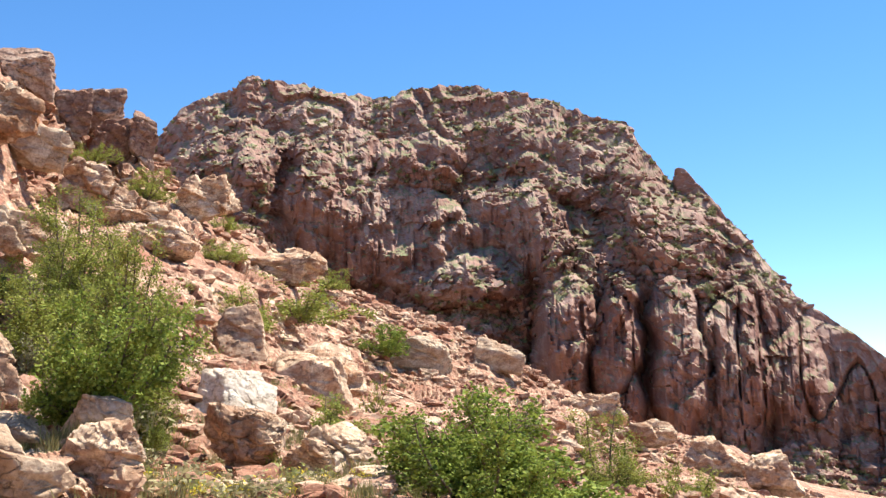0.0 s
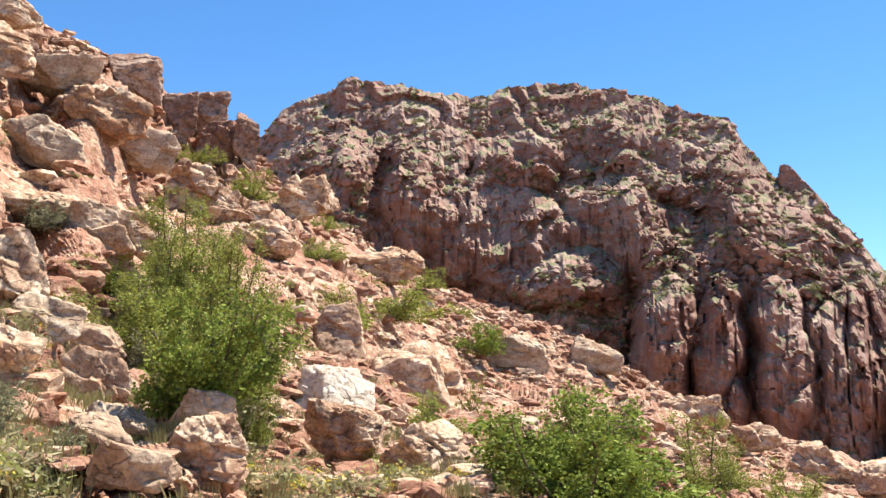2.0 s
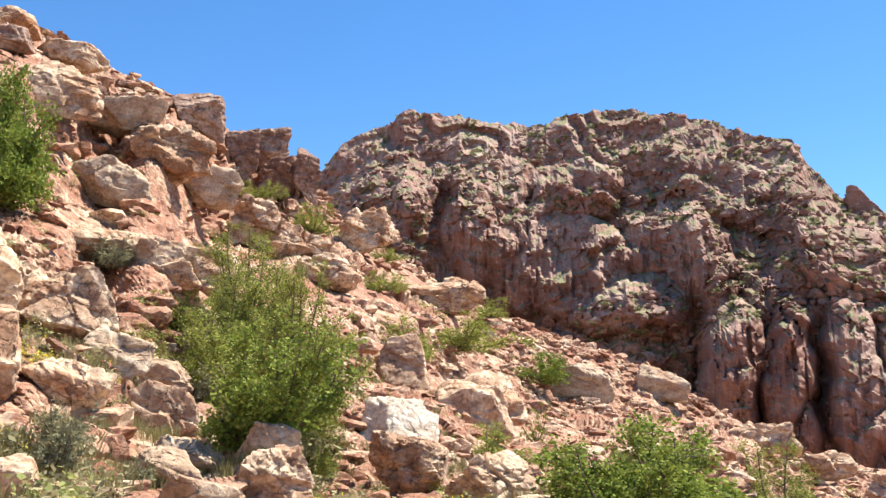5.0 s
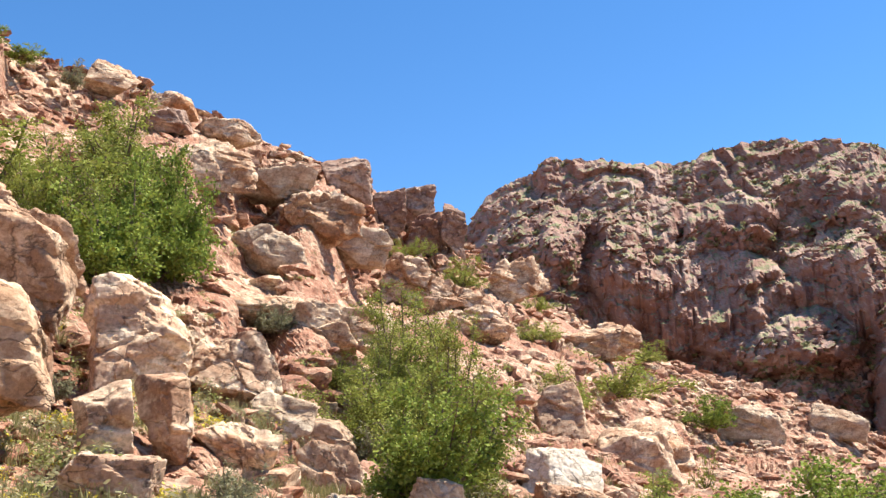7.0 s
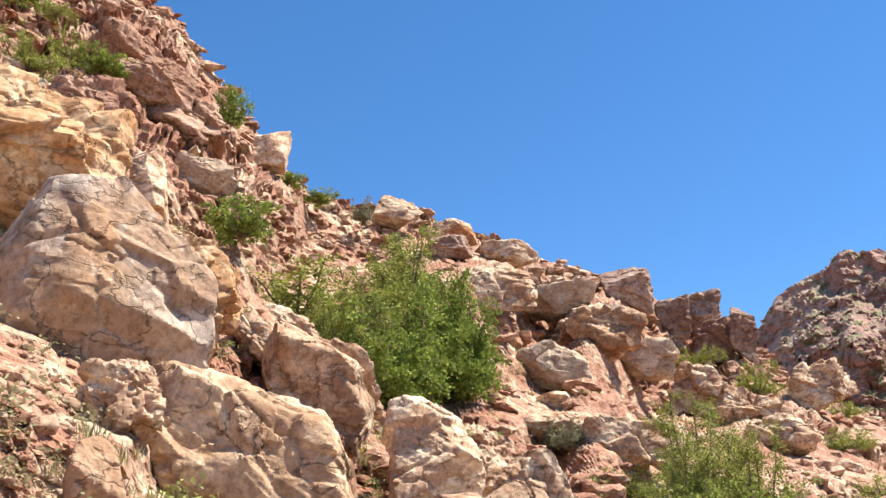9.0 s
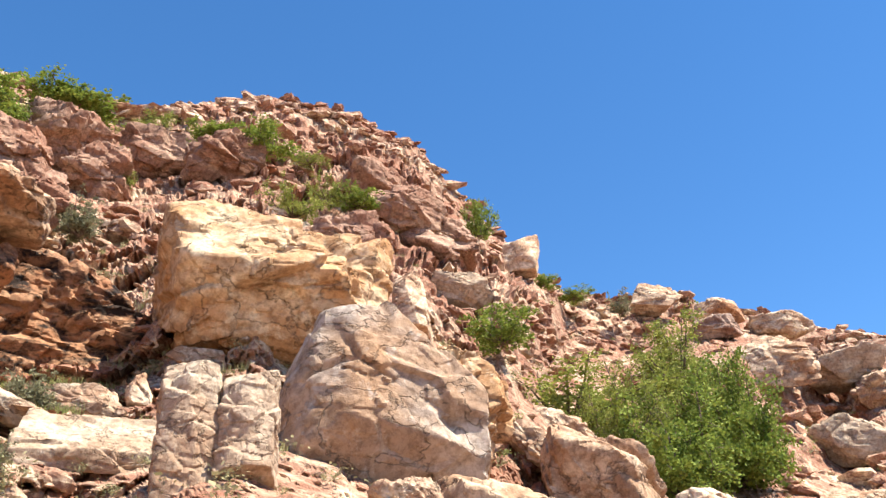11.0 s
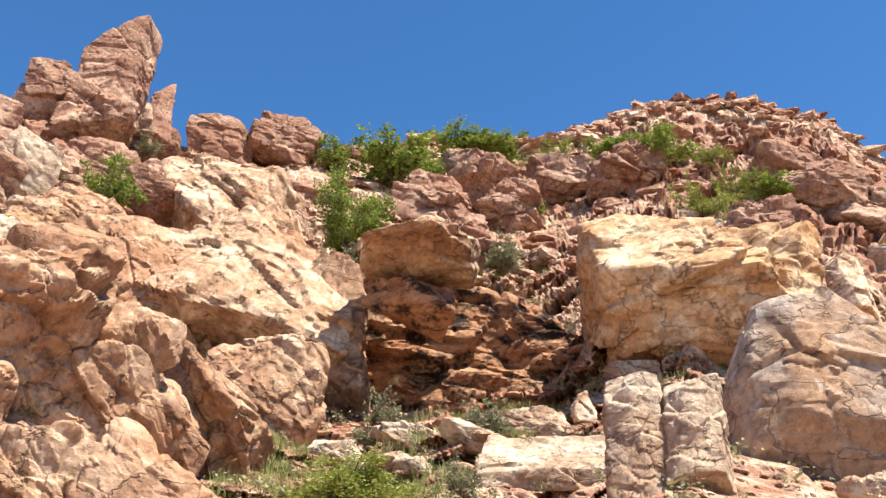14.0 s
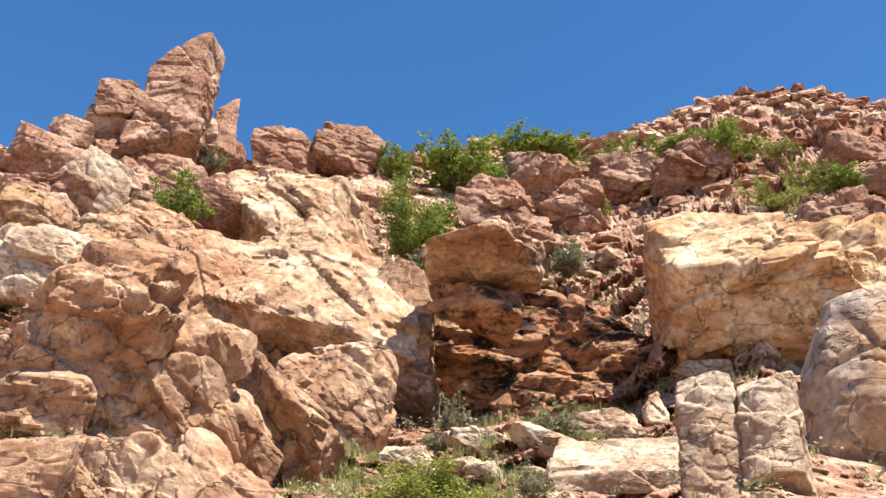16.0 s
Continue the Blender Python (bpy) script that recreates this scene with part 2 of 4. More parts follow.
def build_ground():
    az = np.concatenate([AZS, np.arange(AZ1 + 3, AZ0 + 360 - 1, 3.0)])
    na, nf = len(az), len(AZS)
    e1, r1 = SLOPE_EL[-1], SLOPE_DIST[-1]
    azr = np.radians(az)
    rows = []                                    # (distance, height) row by row
    far = az > AZ1
    t = (az - AZ1) / (AZ0 + 360 - AZ1)
    slope_r = np.empty((SLOPE_ROWS, na))
    slope_z = np.empty((SLOPE_ROWS, na))
    zs = SLOPE_DIST * np.tan(np.radians(SLOPE_EL))
    slope_r[:, :nf], slope_z[:, :nf] = SLOPE_DIST, zs
    k = 0.5 - 0.5 * np.cos(np.pi * np.clip(t, 0, 1))
    for a, b in ((slope_r, SLOPE_DIST), (slope_z, zs)):
        a[:, nf:] = b[:, -1:] * (1 - k[nf:]) + b[:, :1] * k[nf:]
    r_in, z_in = slope_r[0], slope_z[0]
    for u in np.linspace(0.0, 0.96, 14):
        rows.append((r_in * u, -1.6 + (z_in + 1.6) * u ** 1.5))
    rows += list(zip(slope_r, slope_z))
    r_end, z_end = slope_r[-1], slope_z[-1]
    for u in (0.03, 0.08, 0.15, 0.25, 0.4, 0.6, 0.8, 1.0):
        g = u * u * (3 - 2 * u)
        rows.append((r_end * (1 + 2.2 * u), z_end * (1 - g) - 34 * g))
    for far_r in (700, 1200, 2200, 4600):
        rows.append((np.full(na, float(far_r)), np.full(na, -34.0)))
    r = np.array([a for a, _ in rows])
    z = np.array([b for _, b in rows])
    x, y = -np.sin(azr) * r, np.cos(azr) * r
    v = np.stack([x, y, z], -1)
    # broken rock, in blocks of three sizes, on the slope itself
    i0, i1 = 8, 14 + SLOPE_ROWS + 4
    p = v[i0:i1, :nf].reshape(-1, 3)
    du = np.gradient(v[i0:i1, :nf], axis=1).reshape(-1, 3)
    dv = np.gradient(v[i0:i1, :nf], axis=0).reshape(-1, 3)
    nrm = np.cross(du, dv)
    nrm /= np.linalg.norm(nrm, axis=1)[:, None] + 1e-9
    nrm *= np.sign((nrm * -p).sum(1))[:, None]
    soft = nrm.reshape(i1 - i0, nf, 3)
    for axis, reach in ((0, 12), (1, 8)):                        # the lie of the slope at large
        soft = sum(np.roll(soft, k, axis) for k in range(-reach, reach + 1))
    nrm = soft.reshape(-1, 3)
    nrm /= np.linalg.norm(nrm, axis=1)[:, None] + 1e-9
    warp = np.stack([fbm(p * 0.35 + k0, 3, 40 + i) for i, k0 in enumerate((0, 31, 67))], 1)
    tilt = np.array(Euler((radians(14), radians(-12), radians(20))).to_matrix())
    q = (p + warp * 0.8) @ tilt
    q[:, 2] *= 2.1
    hard = np.clip(0.6 + 0.9 * fbm(p * 0.07, 3, 90), 0.12, 1.4)
    dist = np.linalg.norm(p, axis=1)
    out = np.zeros(len(p))
    for size, amp, seed in ((5.6, 0.9, 1), (2.3, 0.68, 2), (1.0, 0.29, 3), (0.5, 0.09, 4)):
        h, edge = blocks(q / size, seed * 10)
        joint = np.clip(edge / 0.16, 0, 1)
        joint = joint * joint * (3 - 2 * joint)
        out += amp * hard * (h + 0.30 * (joint - 1)) * np.clip(dist / (14 if size > 2 else 7), 0.15, 1)
    out += 0.09 * fbm(p * 2.2, 4, 200, 0.6)
    ramp = np.ones((i1 - i0, nf))
    ramp[:6] *= np.linspace(0, 1, 6)[:, None]
    ramp[-4:] *= np.linspace(1, 0.2, 4)[:, None]
    face = -p / (np.linalg.norm(p, axis=1)[:, None] + 1e-9)       # blocks stand out of the face of the slope
    up_part = np.clip((dist - 18) / 40, 0, 1)[:, None] * 0.36
    face = (1 - up_part) * face + up_part * nrm
    p = p + face * (1.9 * out * ramp.ravel())[:, None]
    v[i0:i1, :nf] = p.reshape(i1 - i0, nf, 3)
    ob = new("ground", grid_mesh("ground", v.reshape(-1, 3), len(rows), na, M_SLOPE, wrap=True, smooth=False))
    return tagged(ob, "steep slope of broken pale and rust sandstone ledges", "hillside", kind="structure"), v


GROUND, GROUND_V = build_ground()


# ---- the far mountain ----
CREST = np.array([
    (24.1, 9.2, 900), (16.2, 13.1, 900), (13.5, 16.1, 890), (12.6, 17.4, 880), (9.4, 18.9, 860), (8.8, 19.4, 850), (6.7, 19.4, 850),
    (3.3, 18.8, 840), (0.3, 18.6, 830), (-1.1, 19.2, 830), (-4.5, 19.3, 820), (-8.9, 18.4, 800), (-13.8, 16.7, 770), (-14.8, 15.2, 750),
    (-16.5, 13.1, 740), (-17.9, 12.9, 730), (-19.0, 11.5, 720), (-20.8, 9.2, 700), (-22.6, 6.7, 690), (-25.1, 4.8, 680), (-28.2, 2.0, 670),
    (-36.1, -2.1, 660)])


def band(e, lo, hi, soft=0.35):
    return 1 / (1 + np.exp(-(e - lo) / soft)) / (1 + np.exp((e - hi) / soft))


def build_mountain():
    az = np.arange(-36.5, 23.9, 0.1)
    rows = 270
    c = CREST[::-1]
    top = np.interp(az, c[:, 0], c[:, 1])
    dist = np.interp(az, c[:, 0], c[:, 2]) * 0.76
    wob = value_noise(np.stack([az * 2.2, az * 0, az * 0], 1), 5) * 0.16 + value_noise(np.stack([az * 6, az * 0, az * 0], 1), 6) * 0.08
    top = top + wob * np.clip((top - 2) / 8, 0, 1)
    s = np.linspace(0, 1, rows)[:, None]
    el = -6.5 + (top + 6.5) * s
    a = np.broadcast_to(az, el.shape)
    flat = lambda sx, sy, seed, octaves=4: fbm(np.stack([a.ravel() * sx, el.ravel() * sy, np.zeros(el.size)], 1), octaves, seed).reshape(el.shape)
    e = el + 0.9 * flat(0.35, 0.3, 21)
    # cliffs: the upper face, the lower buttresses, and the small faces of the dome
    cliff = band(e, 8.2 - 0.02 * a, 13.2 + 0.02 * a) * band(a, -9, 7, 0.4)
    cliff = np.maximum(cliff, band(e, -1.0 + 0.05 * (a + 14), 7.2 + 0.1 * (a + 14)) * band(a, -29, -8, 0.5))
    cliff = np.maximum(cliff, 0.8 * band(e, 14.6, 16.2) * band(a, -12, 4, 0.6))
    main = cliff
    w = 1.3 - 1.2 * cliff
    run = np.cumsum(w, 0) - w[0]
    run /= run[-1]
    # ledges of three sizes: sheer fronts, then broken tops
    bench = np.zeros_like(run)
    for steps, sx, sy, much, seed, keep in ((8, 0.2, 0.3, 1.3, 31, 0.42), (24, 0.7, 0.6, 1.6, 32, 0.30), (62, 2.2, 1.6, 1.6, 33, 0.22)):
        shift = much * flat(sx, sy, seed, 3) + 0.012 * steps * np.abs(a - 1.0) ** 1.3 * 0.3
        u = run * steps + shift
        f = u - np.floor(u)
        stepped = np.floor(u) + np.clip((f - 0.62) / 0.38, 0, 1)
        run = run + keep * ((stepped - shift) / steps - run)
        bench = np.maximum(bench, (f > 0.62) * 1.0)
    cliff = np.maximum(main, 1 - bench)
    base = 430.0
    r = base * (dist / base) ** run
    v = way(a.ravel(), el.ravel()) * (r.ravel() / np.cos(np.radians(el.ravel())))[:, None]
    p = v
    out = -way(a.ravel(), el.ravel() - 3.0)
    cl = main.ravel()
    warp = np.stack([fbm(p * 0.012 + k0, 3, 60 + i) for i, k0 in enumerate((0, 31, 67))], 1)
    gully = flat(0.22, 0.16, 41, 2).ravel()
    # upright columns with dark slits between them, in the lower buttresses
    af0, ef0 = a.ravel(), el.ravel()
    c1 = (a * 0.6 + 1.3 * flat(0.35, 0.1, 44, 3)).ravel()
    f1 = c1 - np.floor(c1)
    lower = band(a, -32, -7.5, 0.6).ravel()
    column = (hash3(np.floor(c1), c1 * 0, c1 * 0, 9) - 0.5 + 1.1 * (0.25 - (f1 - 0.5) ** 2)) * (0.15 + 0.85 * lower)
    cleft = np.clip(1 - np.minimum(f1, 1 - f1) / 0.08, 0, 1) * (hash3(np.floor(c1 + 0.5), c1 * 0, c1 * 0, 10) > 0.6) * lower
    flute = fbm(np.stack([af0 * 2.6, ef0 * 0.3, af0 * 0], 1), 4, 47, 0.6)
    q = p + warp * 8
    h3, e3 = blocks(q * (1, 1, 0.75) / 17, 320)
    h4, e4 = blocks((p + warp * 3) / 7, 330)
    # the great bulges of the face, the gorge beside them and the diagonal rib
    af, ef = a.ravel(), el.ravel()
    bulk = np.zeros(len(p))
    ca0, ce0 = af + 0.5 * flat(0.5, 0.4, 51, 3).ravel(), ef + 0.5 * flat(0.5, 0.4, 52, 3).ravel()
    for ca, ce, wa, we, lean, much in ((2.9, 12.2, 3.6, 5.0, 0.15, 46), (-1.6, 10.4, 3.4, 3.2, 0.25, 52), (-0.6, 14.6, 3.2, 1.9, -0.1, 44), (-7.0, 11.2, 3.6, 3.6, 0.2, 40), (-4.5, 7.9, 3.4, 1.8, 0.0, 56),
                                       (-8.8, 14.8, 3.4, 2.0, 0.3, 30), (-9.9, 4.4, 1.7, 4.2, 0.0, 50), (-12.9, 4.0, 1.5, 4.6, 0.0, 42), (-16.0, 3.4, 1.6, 4.6, 0.0, 36), (-19.4, 2.4, 1.7, 5.0, 0.0, 32),
                                       (-22.8, 0.5, 1.8, 4.6, 0.0, 26), (-16.5, 9.6, 2.6, 2.4, 0.5, 24), (9.6, 15.2, 2.6, 1.9, 0.2, 26)):
        x_, y_ = (ca0 - ca) / wa, (ce0 - ce - lean * (af - ca)) / we
        bulk = np.maximum(bulk, much * np.sqrt(np.clip(1 - np.abs(x_) ** 2.3 - np.abs(y_) ** 2.3, 0, 1)))
    for ca, ce, wa, we, much in ((6.9, 12.0, 0.5, 2.4, 22), (-12.0, 13.0, 0.9, 2.6, 22), (-8.3, 4.4, 0.5, 3.6, 25), (-14.5, 3.4, 0.4, 4.0, 22)):
        bulk -= much * np.exp(-(np.abs((ca0 - ca) / wa) ** 2.6 + np.abs((ef - ce) / we) ** 2.6))
    d = 0.62 * bulk + 16 * gully + cl * (10 * column - 7 * cleft + 3 * flute) + (8.0 - 3.5 * cl) * h3 + (5.0 - 2.0 * cl) * h4 + 1.5 * fbm(p * 0.12, 4, 400, 0.6)
    fade = np.ones((rows, len(az)))
    fade[-60:] *= np.linspace(1, 0.12, 60)[:, None]
    p = p + out * (d * fade.ravel())[:, None]
    v = p.reshape(rows, len(az), 3)
    back = []
    for u in (0.04, 0.12, 0.3, 0.6, 1.0):
        b = v[-1] * (1 + 0.7 * u)
        b[:, 2] = v[-1][:, 2] * (1 - u * u * 0.6 - 0.4 * u) - 40 * u
        back.append(b)
    v = np.concatenate([v, np.array(back)])
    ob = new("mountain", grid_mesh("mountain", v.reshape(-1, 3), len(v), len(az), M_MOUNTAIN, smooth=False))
    return tagged(ob, "far reddish brown rocky mountain with sheer cliffs and scrub", "mountain", kind="structure"), v[:rows], cliff


MOUNTAIN, MOUNTAIN_V, MOUNTAIN_CLIFF = build_mountain()


# ---- rocks ----
def cube_sphere(n):
    """Unit directions and quads of a sphere made from a cube, n quads along each edge."""
    t = np.tan(np.linspace(-np.pi / 4, np.pi / 4, n + 1))
    u, v = np.meshgrid(t, t, indexing="ij")
    o = np.ones_like(u)
    sides = [(o, u, v), (-o, v, u), (v, o, u), (u, -o, v), (u, v, o), (v, u, -o)]
    pts = np.concatenate([np.stack(s_, -1).reshape(-1, 3) for s_ in sides])
    i, j = np.meshgrid(np.arange(n), np.arange(n), indexing="ij")
    q = np.stack([i * (n + 1) + j, (i + 1) * (n + 1) + j, (i + 1) * (n + 1) + j + 1, i * (n + 1) + j + 1], -1).reshape(-1, 4)
    faces = np.concatenate([q + k * (n + 1) ** 2 for k in range(6)])
    key, inverse = np.unique(np.round(pts, 6), axis=0, return_inverse=True)
    faces = inverse.ravel()[faces]
    return key / np.linalg.norm(key, axis=1)[:, None], faces


# cuts that give a few rocks their own form: the way each cut faces (right, away, up) and how deep it lies
OWN_CUTS = {
    "overhang": ((0.06, -0.90, -0.43, 0.88), (0.12, -0.86, 0.50, 0.70), (-0.5, -0.7, -0.5, 1.05), (-0.97, -0.2, 0.0, 0.9), (0.75, -0.6, 0.1, 0.92), (0.3, -0.1, 0.95, 0.9)),
    "grey": ((0.62, -0.05, 0.78, 0.74), (0.36, -0.92, 0.10, 0.80), (-0.80, -0.6, 0.0, 1.06), (-0.707, -0.05, 0.707, 1.2), (0.2, -0.7, -0.7, 0.95)),
    "spire": ((-0.515, 0.0, 0.857, 0.76), (-0.2, -0.95, 0.2, 0.85), (0.9, -0.4, 0.05, 0.95)),
    "pillar": ((0.35, -0.9, 0.25, 0.96), (-0.5, -0.8, 0.3, 1.05), (-0.3, -0.4, 0.85, 1.05)),
    "needle": ((0.62, 0.0, 0.78, 0.52), (-0.2, -0.9, 0.3, 0.9)),
    "shoulder": ((-0.55, 0.0, 0.83, 0.52), (0.1, -0.8, 0.6, 0.8)),
    "table": ((0.0, -0.7, -0.7, 0.8), (-0.8, 0.0, -0.6, 0.85), (0.75, -0.5, -0.4, 0.9)),
    "white": ((0.62, -0.62, 0.48, 0.42), (-0.7, -0.6, 0.4, 0.62), (-0.1, -0.3, 0.95, 0.8)),
    "roof": ((0.1, -0.6, -0.8, 0.75), (-0.5, -0.4, 0.77, 0.68), (0.55, -0.4, 0.73, 0.80), (0.8, -0.6, 0.1, 0.9))}


def hewn(rng, dirs, n_cuts, sharp, own=(), roundness=0.5):
    """Half-size along each direction of an angular block: box faces and random cuts."""
    normals = [(1, 0, 0), (-1, 0, 0), (0, 1, 0), (0, -1, 0), (0, 0, 1), (0, 0, -1)]
    offs = [1.0] * 6
    for k in range(n_cuts + 3 if n_cuts else 0):
        nrm = rng.normal(size=3)
        nrm /= np.linalg.norm(nrm)
        normals.append(nrm)
        offs.append(rng.uniform(0.74, 1.2 - 0.2 * roundness))
    for *face, off in own:
        normals.append(face)
        offs.append(off)
    nn = np.array(normals, float)
    nn[:6] += rng.normal(scale=0.24 if n_cuts else 0.12, size=(6, 3))
    nn /= np.linalg.norm(nn, axis=1)[:, None]
    sharp = sharp * 2.2
    dots = np.clip(dirs @ nn.T, 0, None) / np.array(offs)
    return (dots ** sharp).sum(1) ** (-1 / sharp)


SPHERES = {n: cube_sphere(n) for n in (2, 3, 5, 20, 36, 64)}

# kind: cuts, sharpness, roundness, taper, shear, tilt, relief, material
ROCK_KINDS = {
    "needle": (3, 16, 0.3, 0.0, 0.0, (4, -12, 10), 1.0),
    "overhang": (4, 24, 0.3, -0.04, 0.0, (4, -4, 8), 0.85), "grey": (6, 26, 0.4, 0.0, 0.02, (-4, 16, 26), 0.5), "grey2": (7, 10, 0.7, 0.3, -0.1, (0, 20, 10), 1.2),
    "pillar": (4, 22, 0.2, 0.04, 0.0, (0, 2, 10), 0.5), "cap": (5, 12, 0.6, 0.05, 0.0, (4, 3, 0), 0.8), "table": (4, 22, 0.4, -0.05, 0.0, (24, 3, 6), 0.5),
    "roof": (5, 14, 0.4, -0.02, 0.05, (-8, 8, 10), 1.0), "under": (3, 8, 0.9, 0.0, 0.0, (0, 0, 0), 0.7), "cave": (3, 10, 0.4, -0.05, 0.0, (-10, 0, 0), 1.3),
    "dome": (9, 13, 0.9, 0.22, -0.15, (10, 26, 15), 0.85), "bulge": (7, 10, 1.0, 0.2, -0.2, (8, 24, 10), 0.75), "slabR": (7, 15, 0.5, 0.12, -0.1, (14, 28, 10), 0.9),
    "rough": (9, 10, 0.6, 0.2, -0.05, (8, 14, 15), 1.3), "block": (6, 20, 0.4, 0.1, 0.0, (4, 6, 20), 0.7), "greyblock": (6, 16, 0.4, 0.1, 0.0, (4, 10, 30), 0.9),
    "tower": (2, 18, 0.3, -0.02, 0.0, (0, 2, 8), 1.0), "spire": (3, 24, 0.3, 0.0, 0.0, (2, -3, 12), 0.45), "shoulder": (4, 13, 0.4, 0.1, 0.1, (0, -8, 10), 1.3), "tilt": (4, 18, 0.2, 0.1, 0.0, (16, 32, 10), 0.8),
    "wedge": (4, 22, 0.2, 0.4, -0.2, (6, 30, 15), 0.5), "wedge2": (4, 16, 0.3, 0.6, -0.3, (4, 18, 10), 1.0), "roofy": (6, 14, 0.4, -0.18, 0.05, (-4, 5, 8), 1.2),
    "pale": (10, 12, 0.7, 0.15, 0.0, (18, 10, 12), 0.8), "white": (5, 18, 0.3, 0.1, 0.0, (16, 26, 30), 0.6), "hero": (7, 12, 0.5, 0.35, -0.22, (6, 14, 20), 1.5)}
ROCK_LOOK = {
    "crag": ("M_CRAG", "massive orange sandstone crag block split by long joints"), "big": ("M_GOLD", "huge cream and golden sandstone boulder with an undercut face"),
    "pil": ("M_PALE", "upright pale sandstone pillar standing under a boulder"), "cap": ("M_BOULDER", "small flat cap rock lying on a stone pillar"),
    "flat": ("M_PALE", "flat cream sandstone slab lying below the overhang"), "roof": ("M_CRAG", "rust overhanging rock above the dark hollow"),
    "cave": ("M_CAVE", "rust red back wall of a hollow with black stains"), "spire": ("M_BROWN", "tall reddish rock spire standing on the skyline crag"),
    "needle": ("M_MOUNTAIN", "leaning grey rock needle on the mountain shoulder"), "core": ("M_BROWN", "rough core of the skyline crag"), "pile": ("M_BROWN", "weathered sandstone block heaped on the skyline crag"), "slope": ("M_BOULDER", "angular sandstone boulder bedded in the rocky slope"),
    "tower": ("M_RED", "dark red rock tower on the hillside skyline"), "ridge": ("M_BROWN", "rough pinkish outcrop on the upper slope")}
M_PALE = rock_material("pale_slab", (0.62, 0.505, 0.375), (0.54, 0.39, 0.265), (0.48, 0.27, 0.155), (0.2, 0.14, 0.10), 0.58, 0.8, stain=0.45)
M_WHITE = rock_material("white_slab", (0.72, 0.64, 0.53), (0.74, 0.62, 0.48), (0.6, 0.42, 0.28), (0.4, 0.3, 0.22), 0.75, 0.8, stain=0.3)
M_GREY = rock_material("grey_crust", (0.62, 0.535, 0.45), (0.50, 0.39, 0.30), (0.54, 0.30, 0.145), (0.15, 0.12, 0.10), 0.48, 0.6, stain=0.3)
M_GOLD = rock_material("golden_rock", (0.82, 0.67, 0.46), (0.66, 0.44, 0.25), (0.60, 0.30, 0.12), (0.16, 0.09, 0.05), 0.47, 0.6, stain=0.35)
M_BROWN = rock_material("brown_crag", (0.52, 0.37, 0.275), (0.41, 0.25, 0.18), (0.38, 0.19, 0.125), DARK, 0.5, 0.8, tint=True)
M_RED = rock_material("red_tower", (0.48, 0.36, 0.28), (0.36, 0.22, 0.16), (0.30, 0.15, 0.10), (0.08, 0.05, 0.04), 0.5, 0.5)
ROCK_MATERIAL = {"M_CRAG": M_CRAG, "M_GOLD": M_GOLD, "M_BOULDER": M_BOULDER, "M_PALE": M_PALE, "M_CAVE": M_CAVE, "M_RED": M_RED, "M_BROWN": M_BROWN, "M_SLOPE": M_SLOPE, "M_MOUNTAIN": M_MOUNTAIN}
KIND_MATERIAL = {"under": M_CAVE, "bulge": M_CRAG, "grey": M_GREY, "greyblock": M_GREY, "white": M_WHITE, "pale": M_PALE, "wedge": M_PALE, "table": M_PALE}
ROCK_SPOTS = []
FAMILY_THINGS = {}
FAMILY_AS = {"crag": ("crag", "massive orange sandstone crag split into slabs and blocks", (86, 14, 20)),
             "pile": ("skyline_crag", "jagged skyline crag of heaped reddish sandstone blocks", (92, 30, 30)), "spire": ("skyline_crag", "jagged skyline crag of heaped reddish sandstone blocks", (92, 30, 30)),
             "core": ("skyline_crag", "jagged skyline crag of heaped reddish sandstone blocks", (92, 30, 30)),
             "tower": ("rock_towers", "dark red sandstone towers along the hillside skyline", (18, 15, 90)), "roof": ("rock_hollow", "shadowed rust hollow under an overhanging roof rock", (71, 15, 24)),
             "cave": ("rock_hollow", "shadowed rust hollow under an overhanging roof rock", (71, 15, 24))}



# degrees by which a kind leans towards the path, and dips to the right
LEAN = {"bulge": 24, "overhang": 4, "roof": 6, "roofy": 16, "block": 5, "table": 34, "dome": -8, "slabR": -8, "pale": 8, "rough": 4, "grey": -4}
DIP = {"slabR": 26, "wedge": 22, "wedge2": 12, "tilt": 26, "dome": 20, "bulge": 20, "white": 6, "pale": 7}


